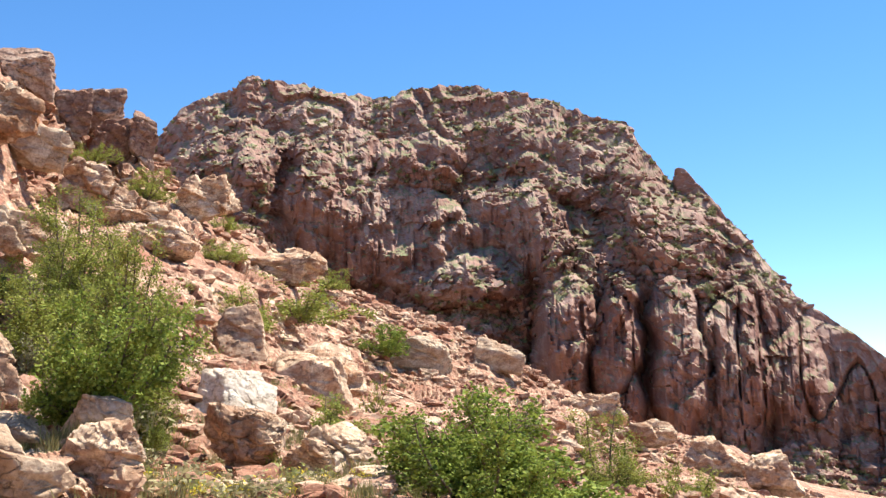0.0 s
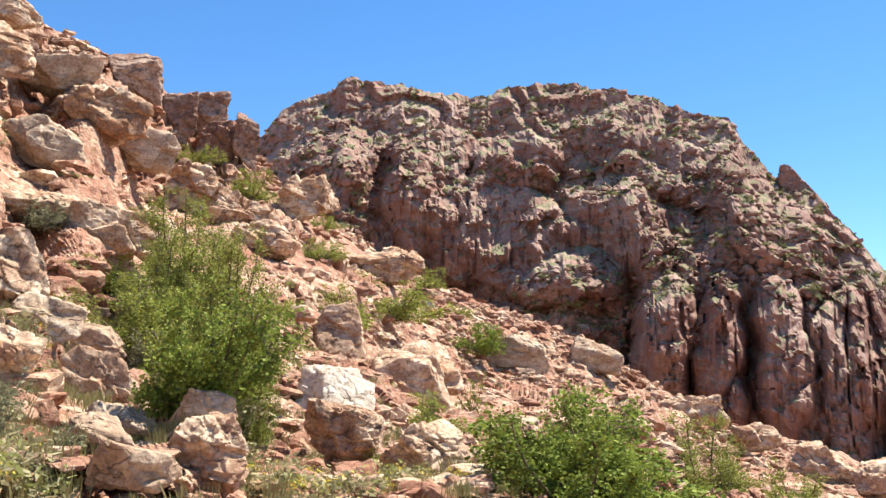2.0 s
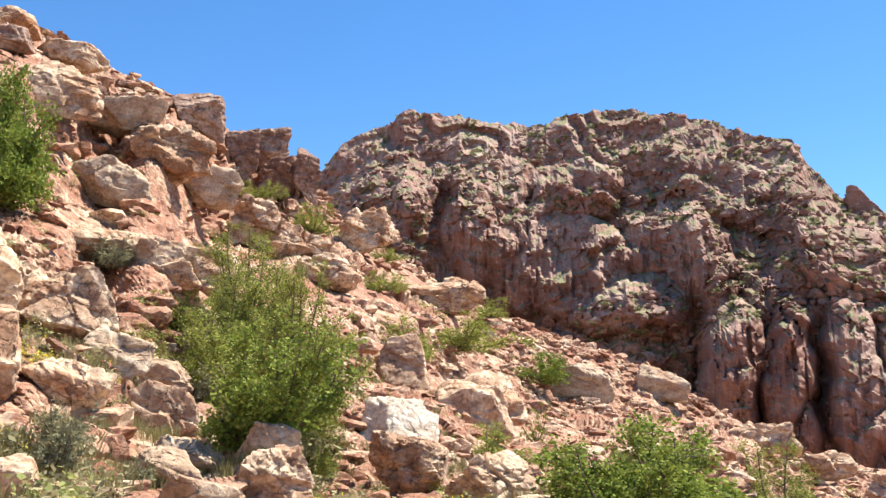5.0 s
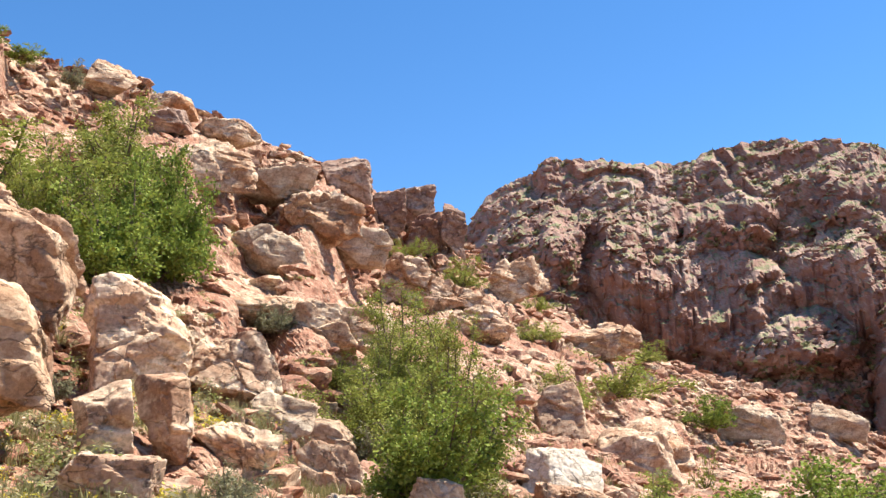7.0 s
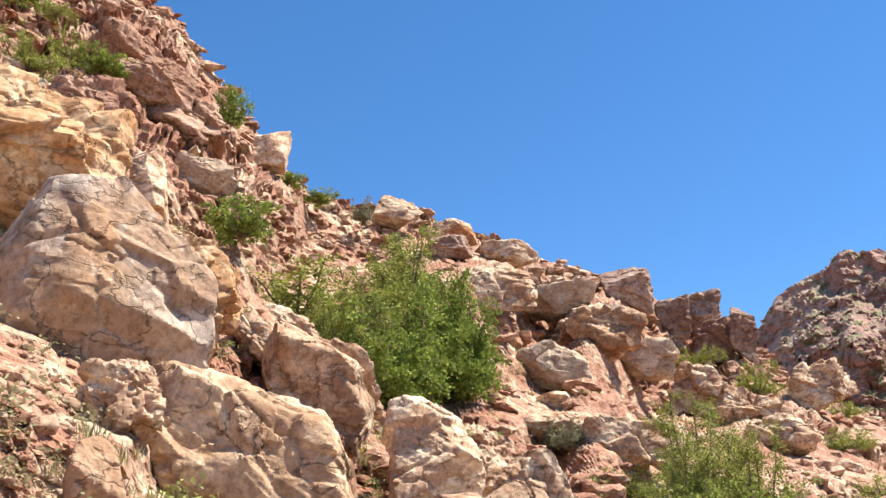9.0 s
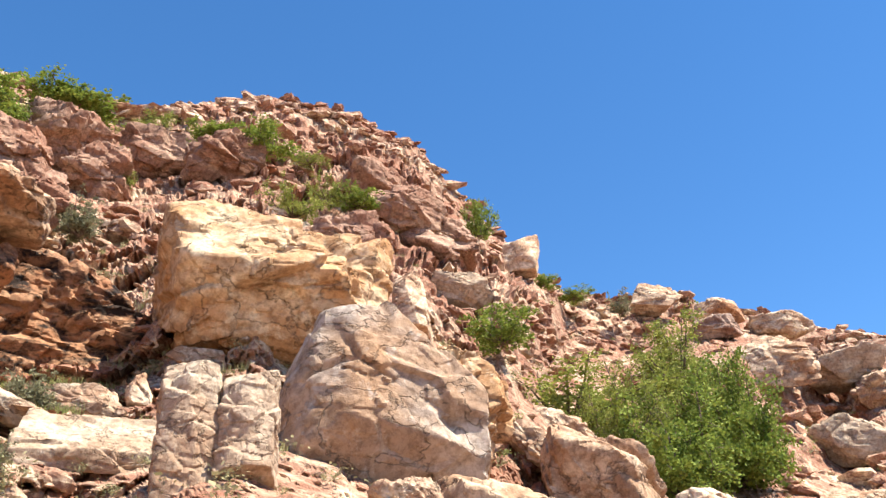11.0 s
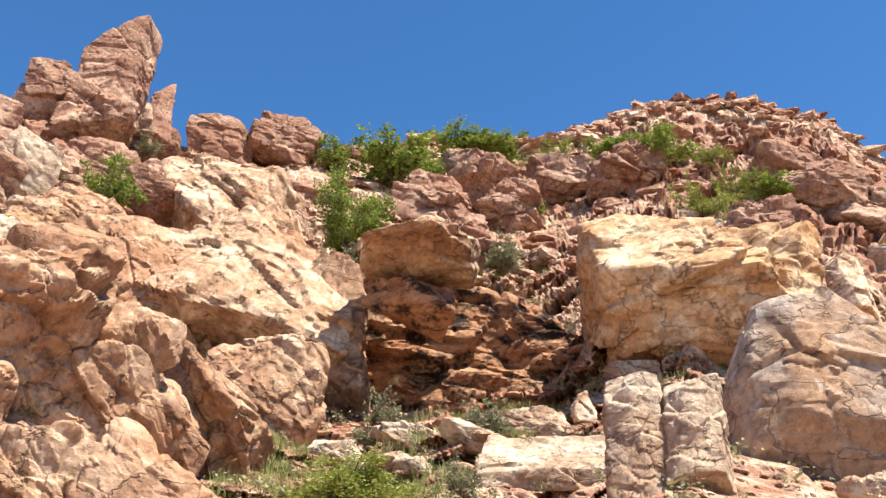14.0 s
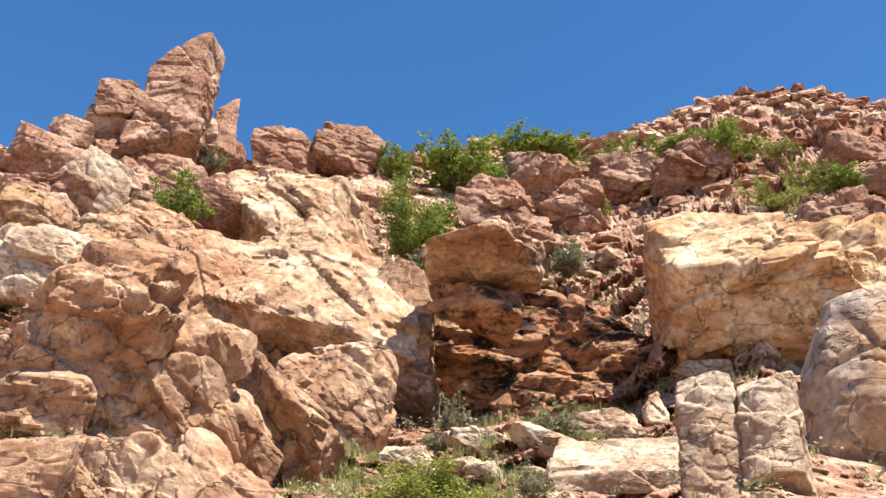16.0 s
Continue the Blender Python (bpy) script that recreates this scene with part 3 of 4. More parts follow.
def rock_points(rng, n, kind, size):
    """Points of one rock of that kind, size = full width, depth and height in metres."""
    cuts, sharp, rnd, taper, shear, tilt, relief = ROCK_KINDS[kind]
    dirs, faces = SPHERES[n]
    p = dirs * hewn(rng, dirs, 0 if kind in OWN_CUTS else cuts, sharp, OWN_CUTS.get(kind, ()), rnd)[:, None]
    p *= 0.5 / np.abs(p).max(0)
    k = 1 - taper * (p[:, 2:3] + 0.5) * 1.2
    p[:, :2] *= k
    p[:, 0] += shear * (p[:, 2] + 0.5)
    p[:, 0] -= (p[:, 0].max() + p[:, 0].min()) / 2
    p[:, 0] /= p[:, 0].max() - p[:, 0].min()
    p *= size
    if n > 10:
        big = float(np.cbrt(np.prod(size)))
        nrm = dirs / np.array(size)
        nrm /= np.linalg.norm(nrm, axis=1)[:, None]
        off = rng.uniform(0, 90, 3)
        rot_ = np.array(Euler([radians(a) for a in tilt]).to_matrix())
        q = p @ rot_ * (0.85, 1, 1.6)
        d = np.zeros(len(p))
        open_joint = np.clip(0.5 + 2.5 * value_noise(q / (big * 0.35) + off, 17), 0, 1)
        for cell, amp, groove in ((0.60, 0.095, 0.5), (0.27, 0.048, 0.4), (0.12, 0.02, 0.25), (0.055, 0.007, 0.1)):
            h, edge = blocks(q / (big * cell) + off, int(off[0] * 10), 0.018 if cell > 0.2 else 0.0)
            joint = np.clip(edge / 0.08, 0, 1)
            d += big * amp * relief * (h + groove * open_joint * (joint - 1))
        bed = value_noise(np.stack([q[:, 2] / (big * 0.045), q[:, 0] / (big * 0.7), q[:, 1] / (big * 0.7)], 1) + off, 7)
        d += big * 0.005 * relief * np.sign(bed) * np.abs(bed) ** 0.5 * np.clip(0.4 + 2 * value_noise(q / (big * 0.3) - off, 18), 0, 1)
        d += big * 0.004 * relief * fbm(p / (big * 0.07) + off, 4, 8, 0.6)
        p = p + nrm * d[:, None]
    return p, faces


def ground_distance(az, el, half_wide, half_high, d):
    """How far the broken ground lies in that direction, and at most d."""
    j, reach = int(round((az - AZ0) / STEP)), max(4, int(half_wide / STEP))
    near = GROUND_V[14:14 + SLOPE_ROWS, max(j - reach, 0):j + reach + 1].reshape(-1, 3)
    r = np.hypot(near[:, 0], near[:, 1])
    here = r[np.abs(np.degrees(np.arctan2(near[:, 2], r)) - el) < half_high]
    return min(d, float(np.percentile(here, 30))) if len(here) else d


def place_rock(kind, family, az, low, high, wide):
    """A rock half bedded in the slope, its foot and top at those elevations from the path."""
    rng = np.random.default_rng(int((az + 90) * 97 + low * 31))
    mid = low * 0.55 + high * 0.45
    top = ridge_at(az)[0]
    _, d = on_slope(az, min(mid, top - 1.0))
    _, d0 = on_slope(az, min(max(low, -8.5), top - 1.5))
    d = 0.45 * d + 0.55 * d0
    if family in ("spire", "pile", "tower"):
        d = d0 + 1.0
    if family == "needle":
        d = 560.0
    if family == "core":
        d = d0 + 5.5
    if family == "slope":                                   # on the broken ground, not in it
        d = ground_distance(az, mid, wide / 3, (high - low) / 2, d)
    w = 2 * d * math.tan(radians(wide * math.cos(radians(mid)) / 2)) / math.cos(radians(mid))
    h = d * (math.tan(radians(high)) - math.tan(radians(low)))
    depth = max(min(w, h) * 1.1, 0.7 * w)
    if family in ("pile", "tower"):
        depth = 0.6 * w
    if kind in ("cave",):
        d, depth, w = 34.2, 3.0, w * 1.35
    if kind in ("roof", "under"):
        d, depth = (29.4, 4.6) if kind == "roof" else (30.6, 3.5)
    if family == "crag":
        d += rng.uniform(-1.5, 1.0)
        w, h = w * 1.2, h * 1.12
    if kind == "table":
        depth, h = w * 0.8, h * 0.6
    if family == "pil":
        d -= 1.2
    if kind in ("pillar", "spire", "shoulder"):
        depth = w * 1.1
    if family not in ("spire", "pile", "tower", "cave", "roof", "core", "needle"):
        d -= 0.18 * depth
    if kind in ("roof", "under"):
        w = 2 * d * math.tan(radians(wide * math.cos(radians(mid)) / 2)) / math.cos(radians(mid))
        h = d * (math.tan(radians(high)) - math.tan(radians(low)))
    p, faces = rock_points(rng, 64 if max(wide, high - low) > 6.5 else 36 if max(wide, high - low) > 3.2 else 20, kind, np.array((w, depth, h * (1.0 if family in ("pile", "tower") else 1.06))))
    tilt = ROCK_KINDS[kind][5]
    name = {"crag": "block", "spire": "spire", "tower": "tower", "roof": "roof_rock", "pile": "block", "core": "block", "pil": "rock_pillar", "cave": "back_wall", "needle": "rock_needle", "ridge": "outcrop"}.get(family, "boulder")
    look_name, label = ROCK_LOOK[family]
    mat = KIND_MATERIAL.get(kind, ROCK_MATERIAL[look_name])
    me = array_mesh(name, p, faces, mat)
    me.set_sharp_from_angle(angle=radians(26))
    ob = new(name, me)
    v = way(az, 0.0)
    z = d * math.tan(radians((low + high) / 2)) - 0.03 * h
    roll = 0.0 if h > 1.3 * w else rng.uniform(-4, 4)
    ob.matrix_basis = Matrix.Translation((v[0] * d, v[1] * d, z)) @ pose(0, 0, 0, 0, 0, az) @ pose(0, 0, 0, (0 if family in ("pile", "tower") else LEAN.get(kind, 0)) + rng.uniform(-4, 4), DIP.get(kind, 0) + roll, (rng.uniform(-14, 14) if kind not in OWN_CUTS else 0))
    if family in FAMILY_AS:
        thing, about, spot = FAMILY_AS[family]
        if thing not in FAMILY_THINGS:
            p0, _ = on_slope(spot[0], spot[1])
            FAMILY_THINGS[thing] = tagged(new(thing), about, "rock formation")
            FAMILY_THINGS[thing].matrix_basis = Matrix.Translation(p0)
        parent = FAMILY_THINGS[thing]
        ob.matrix_basis = parent.matrix_basis.inverted() @ ob.matrix_basis
        ob.parent = parent
        ROCK_SPOTS.append((az, (low + high) / 2, wide / 2, (high - low) / 2))
        return ob
    if family == "ridge":
        ob.parent = GROUND
        ROCK_SPOTS.append((az, (low + high) / 2, wide / 2, (high - low) / 2))
        return ob
    if kind in ("grey", "greyblock"):
        label = "grey crusted sandstone boulder with rust broken faces"
    elif kind in ("white", "pale"):
        label = "pale cream sandstone slab tilted on the rocky slope"
    ROCK_SPOTS.append((az, (low + high) / 2, wide / 2, (high - low) / 2))
    return tagged(ob, label, "rock", group={"slope": "boulders on the slope", "crag": "blocks of the crag", "tower": "skyline towers", "ridge": "ridge outcrops", "pile": "skyline blocks"}.get(family, ""))


place_rock("overhang", "big", 58.87, 19.89, 30.42, 14.77)
place_rock("grey", "big", 52.51, 13.02, 23.89, 13.47)
place_rock("grey2", "big", 47.80, 12.92, 22.12, 6.77)
place_rock("pillar", "pil", 63.06, 13.30, 20.61, 3.92)
place_rock("pillar", "pil", 59.78, 13.81, 20.70, 3.54)
place_rock("cap", "cap", 63.06, 20.09, 21.38, 3.76)
place_rock("table", "flat", 68.52, 13.82, 17.32, 7.92)
place_rock("roof", "roof", 76.13, 26.96, 29.72, 8.01)
place_rock("under", "roof", 76.86, 23.60, 26.60, 5.69)
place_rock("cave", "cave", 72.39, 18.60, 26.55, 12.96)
place_rock("dome", "crag", 88.61, 25.88, 32.47, 11.19)
place_rock("dome", "crag", 85.68, 21.28, 29.63, 10.33)
place_rock("dome", "crag", 82.23, 18.29, 26.28, 7.24)
place_rock("dome", "crag", 85.25, 16.27, 22.86, 6.71)
place_rock("dome", "crag", 92.75, 19.78, 28.81, 10.16)
place_rock("roofy", "crag", 100.30, 14.20, 25.85, 8.64)
place_rock("dome", "crag", 93.01, 14.25, 20.54, 7.77)
place_rock("slabR", "crag", 88.55, 14.56, 21.00, 7.45)
place_rock("dome", "crag", 97.00, 9.00, 16.00, 9.50)
place_rock("slabR", "crag", 91.00, 9.50, 15.60, 7.00)
place_rock("dome", "crag", 96.00, 16.00, 23.00, 8.00)
place_rock("block", "crag", 102.31, 11.61, 15.17, 4.53)
place_rock("pale", "crag", 102.63, 22.70, 26.80, 6.55)
place_rock("slabR", "crag", 97.00, 24.25, 28.84, 8.16)
place_rock("rough", "core", 102.96, 26.35, 30.47, 7.99)
place_rock("rough", "core", 96.81, 27.76, 31.75, 9.46)
place_rock("rough", "core", 87.50, 28.89, 32.42, 10.34)
place_rock("spire", "spire", 97.35, 31.80, 38.75, 5.00)
place_rock("shoulder", "spire", 98.24, 30.91, 36.50, 5.20)
place_rock("pillar", "spire", 94.26, 31.95, 35.77, 2.10)
place_rock("block", "pile", 100.93, 33.33, 35.85, 3.72)
place_rock("block", "pile", 99.44, 32.82, 34.78, 2.91)
place_rock("block", "pile", 99.96, 30.97, 32.93, 2.33)
place_rock("tilt", "pile", 98.42, 33.98, 35.99, 2.56)
place_rock("block", "pile", 96.78, 32.20, 34.50, 2.99)
place_rock("block", "pile", 97.87, 30.88, 32.56, 1.88)
place_rock("block", "pile", 104.56, 28.79, 32.27, 4.85)
place_rock("block", "pile", 101.81, 31.87, 34.08, 2.63)
place_rock("wedge", "pile", 101.37, 27.76, 31.84, 4.89)
place_rock("greyblock", "pile", 104.17, 26.07, 29.03, 5.08)
place_rock("greyblock", "pile", 100.65, 25.20, 28.34, 4.22)
place_rock("block", "pile", 90.29, 31.36, 34.76, 4.47)
place_rock("roofy", "pile", 85.92, 31.69, 35.35, 4.77)
place_rock("dome", "pile", 84.45, 27.49, 30.79, 4.25)
place_rock("pale", "pile", 95.36, 28.26, 29.99, 2.91)
place_rock("cap", "pile", 86.90, 30.55, 31.64, 3.16)
place_rock("cap", "pile", 84.35, 30.59, 31.66, 2.64)
place_rock("block", "pile", 103.48, 31.18, 33.08, 2.86)
place_rock("block", "pile", 105.65, 29.41, 31.43, 3.31)
place_rock("block", "pile", 101.23, 30.41, 32.50, 2.93)
place_rock("block", "pile", 93.63, 31.73, 33.92, 2.53)
place_rock("block", "pile", 104.71, 29.25, 30.76, 1.83)
place_rock("block", "pile", 97.99, 29.68, 31.27, 2.09)
place_rock("block", "pile", 101.04, 30.06, 31.61, 1.69)
place_rock("block", "pile", 95.70, 32.63, 34.61, 2.39)
place_rock("block", "pile", 94.93, 31.46, 32.82, 1.84)
place_rock("block", "pile", 99.66, 29.38, 30.95, 2.04)
place_rock("pillar", "pile", 90.38, 31.50, 33.41, 2.22)
place_rock("pillar", "pile", 88.75, 32.01, 33.92, 1.88)
place_rock("pale", "slope", 76.61, 16.18, 18.26, 4.52)
place_rock("pale", "slope", 73.09, 16.50, 18.12, 3.84)
place_rock("block", "slope", 69.20, 16.89, 18.94, 4.54)
place_rock("dome", "slope", 66.05, 17.82, 19.77, 1.87)
place_rock("pale", "slope", 80.66, 15.22, 17.08, 3.97)
place_rock("pale", "slope", 76.34, 15.01, 16.55, 3.30)
place_rock("wedge2", "slope", 40.96, 14.95, 17.86, 4.63)
place_rock("slabR", "slope", 40.67, 12.33, 16.01, 10.34)
place_rock("pale", "slope", 46.97, 23.90, 26.03, 4.34)
place_rock("pillar", "slope", 50.13, 22.19, 26.10, 2.88)
place_rock("roofy", "slope", 28.98, 18.13, 20.54, 5.34)
place_rock("block", "slope", 31.47, 21.56, 23.05, 3.26)
place_rock("cap", "slope", 28.05, 20.31, 21.73, 4.19)
place_rock("block", "slope", 34.93, 22.59, 24.30, 3.23)
place_rock("pillar", "slope", 42.97, 25.51, 27.78, 2.37)
place_rock("pale", "slope", 25.70, 16.78, 19.13, 5.50)
place_rock("bulge", "slope", 42.97, 4.88, 14.07, 13.42)
place_rock("bulge", "slope", 39.66, 10.14, 16.15, 7.23)
place_rock("block", "slope", 32.46, 4.96, 13.52, 6.17)
place_rock("bulge", "slope", 50.98, 4.78, 9.98, 4.39)
place_rock("rough", "slope", 50.45, 10.04, 14.82, 4.58)
place_rock("bulge", "slope", 38.92, 9.96, 15.51, 5.52)
place_rock("bulge", "slope", 38.50, 6.40, 10.42, 4.46)
place_rock("block", "slope", 33.95, 0.25, 3.34, 6.31)
place_rock("slabR", "slope", 27.30, 5.46, 9.40, 5.02)
place_rock("block", "slope", 31.18, 1.96, 7.46, 3.60)
place_rock("block", "slope", 34.27, 2.30, 7.40, 3.48)
place_rock("roofy", "slope", 21.10, 8.16, 11.41, 5.91)
place_rock("slabR", "slope", 27.28, 5.35, 9.48, 5.26)
place_rock("slabR", "slope", 27.13, 2.00, 4.88, 4.33)
place_rock("pale", "slope", 22.79, 2.43, 5.38, 5.01)
place_rock("slabR", "slope", 22.07, 0.28, 3.38, 4.71)
place_rock("dome", "slope", 15.50, -3.96, -0.25, 4.08)
place_rock("white", "slope", 9.03, -0.51, 2.99, 4.46)
place_rock("block", "slope", 4.68, 0.94, 4.25, 4.93)
place_rock("block", "slope", 9.03, 3.63, 6.62, 4.09)
place_rock("cap", "slope", 25.47, 10.11, 12.13, 5.76)
place_rock("rough", "slope", 14.53, 10.68, 12.64, 3.97)
place_rock("pale", "slope", 24.61, 3.92, 6.39, 4.19)
place_rock("pale", "slope", 21.24, -2.45, 0.91, 4.24)
place_rock("block", "slope", 29.28, -2.75, -0.14, 2.76)
place_rock("rough", "slope", 8.23, -2.69, 1.08, 4.18)
place_rock("rough", "slope", 3.92, -3.58, -0.16, 5.10)
place_rock("tower", "tower", 18.54, 15.25, 18.24, 2.43)
place_rock("tower", "tower", 16.85, 15.66, 18.36, 2.76)
place_rock("roofy", "tower", 15.91, 13.93, 16.81, 2.82)
place_rock("tower", "tower", 14.58, 13.99, 17.64, 1.67)
place_rock("block", "tower", 20.95, 17.31, 20.21, 3.28)
place_rock("roofy", "tower", 28.93, 18.24, 20.40, 5.29)
place_rock("block", "tower", 31.99, 20.59, 22.31, 3.90)
place_rock("rough", "slope", 22.44, 15.08, 18.21, 4.78)
place_rock("rough", "slope", 17.21, 11.24, 14.15, 3.93)
place_rock("pale", "slope", 25.28, 13.27, 15.75, 4.92)
place_rock("pale", "slope", 20.55, 13.64, 15.86, 4.50)
place_rock("rough", "slope", 10.89, 11.10, 13.72, 3.35)
place_rock("rough", "slope", 6.18, 7.55, 9.84, 4.64)
place_rock("rough", "slope", 13.16, 8.77, 11.38, 3.97)
place_rock("needle", "needle", -17.55, 9.90, 14.10, 2.50)
place_rock("pale", "slope", 16.51, -1.55, 3.26, 4.60)
place_rock("rough", "slope", 15.61, -4.21, 0.24, 4.38)
place_rock("pale", "slope", 20.52, -1.50, 0.67, 3.93)
place_rock("pale", "slope", 19.61, -4.38, -1.51, 4.90)
place_rock("dome", "slope", 20.95, 0.52, 3.15, 2.85)
place_rock("slabR", "slope", 20.37, 4.37, 6.30, 3.45)
place_rock("roofy", "slope", 4.39, 1.11, 4.11, 5.13)
place_rock("white", "slope", 8.84, -0.54, 2.90, 4.51)
place_rock("pale", "slope", -1.56, 2.75, 5.01, 3.60)
place_rock("rough", "slope", -17.88, -3.24, -1.12, 3.89)
place_rock("rough", "slope", -20.93, -3.79, -1.71, 2.89)
place_rock("rough", "slope", -11.53, -0.17, 1.72, 3.48)
place_rock("pale", "slope", -5.97, 2.73, 4.67, 3.26)
place_rock("rough", "slope", -14.60, -1.42, 0.13, 2.78)
place_rock("rough", "ridge", 51.08, 28.07, 31.34, 6.03)
place_rock("rough", "ridge", 48.32, 26.40, 29.34, 5.58)
place_rock("rough", "ridge", 53.68, 26.76, 29.37, 5.17)
place_rock("rough", "ridge", 70.32, 28.75, 31.79, 4.65)
place_rock("roofy", "ridge", 73.93, 26.40, 30.25, 4.33)
place_rock("rough", "ridge", 62.42, 30.89, 33.42, 5.13)
place_rock("rough", "ridge", 66.76, 30.78, 33.03, 4.89)
place_rock("rough", "ridge", 71.91, 29.71, 33.61, 5.36)
place_rock("rough", "ridge", 75.74, 29.09, 32.36, 5.34)
place_rock("rough", "ridge", 52.02, 29.03, 32.01, 5.38)


# ---- bushes ----
def leaf_material(name, a, b, c):
    m = Mat(name, 0.75)
    m.b.inputs["Specular IOR Level"].default_value = 0.12
    rnd = m.geo.outputs["Random Per Island"]
    col = m.ramp(rnd, [(0.0, a), (0.55, b), (1.0, c)])
    col = m.mix(m.grey(m.noise(m.pos(), 1.3, 3), 0.35, 0.65, 0, 0.4), col, b)
    m.b.inputs["Subsurface Weight"].default_value = 0.0
    m.colour(col)
    tr = m.n.new("ShaderNodeBsdfTranslucent")
    mx = m.n.new("ShaderNodeMixShader")
    mx.inputs[0].default_value = 0.28
    m.l.new(col, tr.inputs[0])
    out = m.n["Material Output"]
    m.l.new(m.b.outputs[0], mx.inputs[1])
    m.l.new(tr.outputs[0], mx.inputs[2])
    m.l.new(mx.outputs[0], out.inputs[0])
    return m.m


M_LEAF = {"feather": leaf_material("feathery_leaf", (0.13, 0.155, 0.035), (0.25, 0.285, 0.06), (0.37, 0.38, 0.10)),
          "dense": leaf_material("dense_leaf", (0.10, 0.15, 0.03), (0.19, 0.25, 0.045), (0.29, 0.34, 0.07)),
          "grey": leaf_material("grey_leaf", (0.15, 0.155, 0.09), (0.21, 0.21, 0.12), (0.30, 0.28, 0.17))}
M_LEAF["round"] = M_LEAF["dense"]
M_LEAF["sparse"] = M_LEAF["feather"]


def bark_material():
    m = Mat("bark", 0.95)
    n = m.noise(m.pos(1, 1, 0.3), 14, 6, 0.7)
    m.bump(n, 0.02)
    return m.colour(m.ramp(n, [(0.3, (0.07, 0.05, 0.035)), (0.7, (0.2, 0.15, 0.11))]))


M_BARK = bark_material()


def tube(points, radii, sides=5):
    """Vertices and quads of a tapered limb."""
    pts, verts, faces = np.array(points), [], []
    for i, (p, r) in enumerate(zip(pts, radii)):
        t = pts[min(i + 1, len(pts) - 1)] - pts[max(i - 1, 0)]
        t /= np.linalg.norm(t) + 1e-9
        u = np.cross(t, (0.3, 0.9, 0.1))
        u /= np.linalg.norm(u)
        v = np.cross(t, u)
        for k in range(sides):
            a = 2 * np.pi * k / sides
            verts.append(p + r * (math.cos(a) * u + math.sin(a) * v))
    for i in range(len(pts) - 1):
        for k in range(sides):
            faces.append((i * sides + k, i * sides + (k + 1) % sides, (i + 1) * sides + (k + 1) % sides, (i + 1) * sides + k))
    return np.array(verts), np.array(faces)


# limbs, twigs per limb, leaves per twig, leaf length and width, spread of a spray, droop
BUSH_KINDS = {"feather": (15, 21, 66, 0.017, 0.0075, 0.046, 0.15), "dense": (14, 20, 50, 0.024, 0.013, 0.055, 0.1), "round": (14, 20, 50, 0.026, 0.012, 0.055, 0.0),
              "grey": (16, 7, 14, 0.075, 0.016, 0.05, -0.2), "sparse": (9, 9, 20, 0.035, 0.014, 0.04, 0.2)}


def bush_meshes(kind, seed, coarse=1.0):
    """A bush of unit height and width: its limbs, and its crown of single leaves."""
    rng = np.random.default_rng(seed)
    limbs, twigs, leaves, ll, lw, spread, droop = BUSH_KINDS[kind]
    leaves, twigs, ll, lw = int(leaves / coarse), int(twigs / coarse ** 0.5), ll * coarse ** 0.6, lw * coarse ** 0.6
    tv, tf, base, at, along = [], [], 0, [], []
    for k in range(limbs):
        a = 2 * np.pi * (k + rng.uniform(-0.4, 0.4)) / limbs
        up = rng.uniform(0.15, 1.0)
        reach = 0.5 * math.sqrt(max(0.05, 1.1 - up * up)) * rng.uniform(0.6, 1.25)
        length = rng.uniform(0.5, 1.2)
        tip = np.array((math.cos(a) * reach, math.sin(a) * reach, up * 0.93)) * length
        bend = np.array((math.cos(a), math.sin(a), 0)) * 0.08 * rng.uniform(-1, 1)
        s = np.linspace(0, 1, 6)[:, None]
        line = tip * s ** np.array((0.8, 0.8, 1.1)) + bend * np.sin(np.pi * s) + rng.normal(scale=0.012, size=(6, 3)) * s
        v, f = tube(line, np.linspace(0.016, 0.003, 6))
        tv.append(v)
        tf.append(f + base)
        base += len(v)
        for j in range(twigs):
            u = 0.22 + 0.78 * (j + rng.uniform(0, 1)) / twigs
            q = np.array([np.interp(u, s[:, 0], line[:, c]) for c in range(3)])
            w = rng.normal(size=3) + (math.cos(a) * 0.6, math.sin(a) * 0.6, 0.35 - droop)
            w /= np.linalg.norm(w)
            size = rng.uniform(0.10, 0.2)
            end = q + w * size
            if coarse < 2 or j % 4 == 0:
                v, f = tube(np.array([q, (q + end) / 2 + rng.normal(scale=0.008, size=3), end]), (0.004, 0.003, 0.0015), 3)
                tv.append(v)
                tf.append(f + base)
                base += len(v)
            h = rng.uniform(0.1, 1.1, leaves)[:, None]
            at.append(q + w * size * h + rng.normal(scale=spread * 0.5, size=(leaves, 3)))
            along.append(np.broadcast_to(w, (leaves, 3)) * 0.6 + rng.normal(scale=0.7, size=(leaves, 3)))
    at, along = np.concatenate(at), np.concatenate(along)
    at[:, 2] = np.clip(at[:, 2], 0.01, None)
    along /= np.linalg.norm(along, axis=1)[:, None]
    side = np.cross(along, rng.normal(size=along.shape))
    side /= np.linalg.norm(side, axis=1)[:, None]
    k = rng.uniform(0.6, 1.3, (len(at), 1))
    quad = np.stack([at, at + along * ll * 0.5 * k + side * lw * k, at + along * ll * k, at + along * ll * 0.5 * k - side * lw * k], 1)
    limb = array_mesh("trunk", np.concatenate(tv), np.concatenate(tf), M_BARK)
    crown = array_mesh("crown", quad.reshape(-1, 3), np.arange(len(at) * 4).reshape(-1, 4), M_LEAF[kind], False)
    return limb, crown


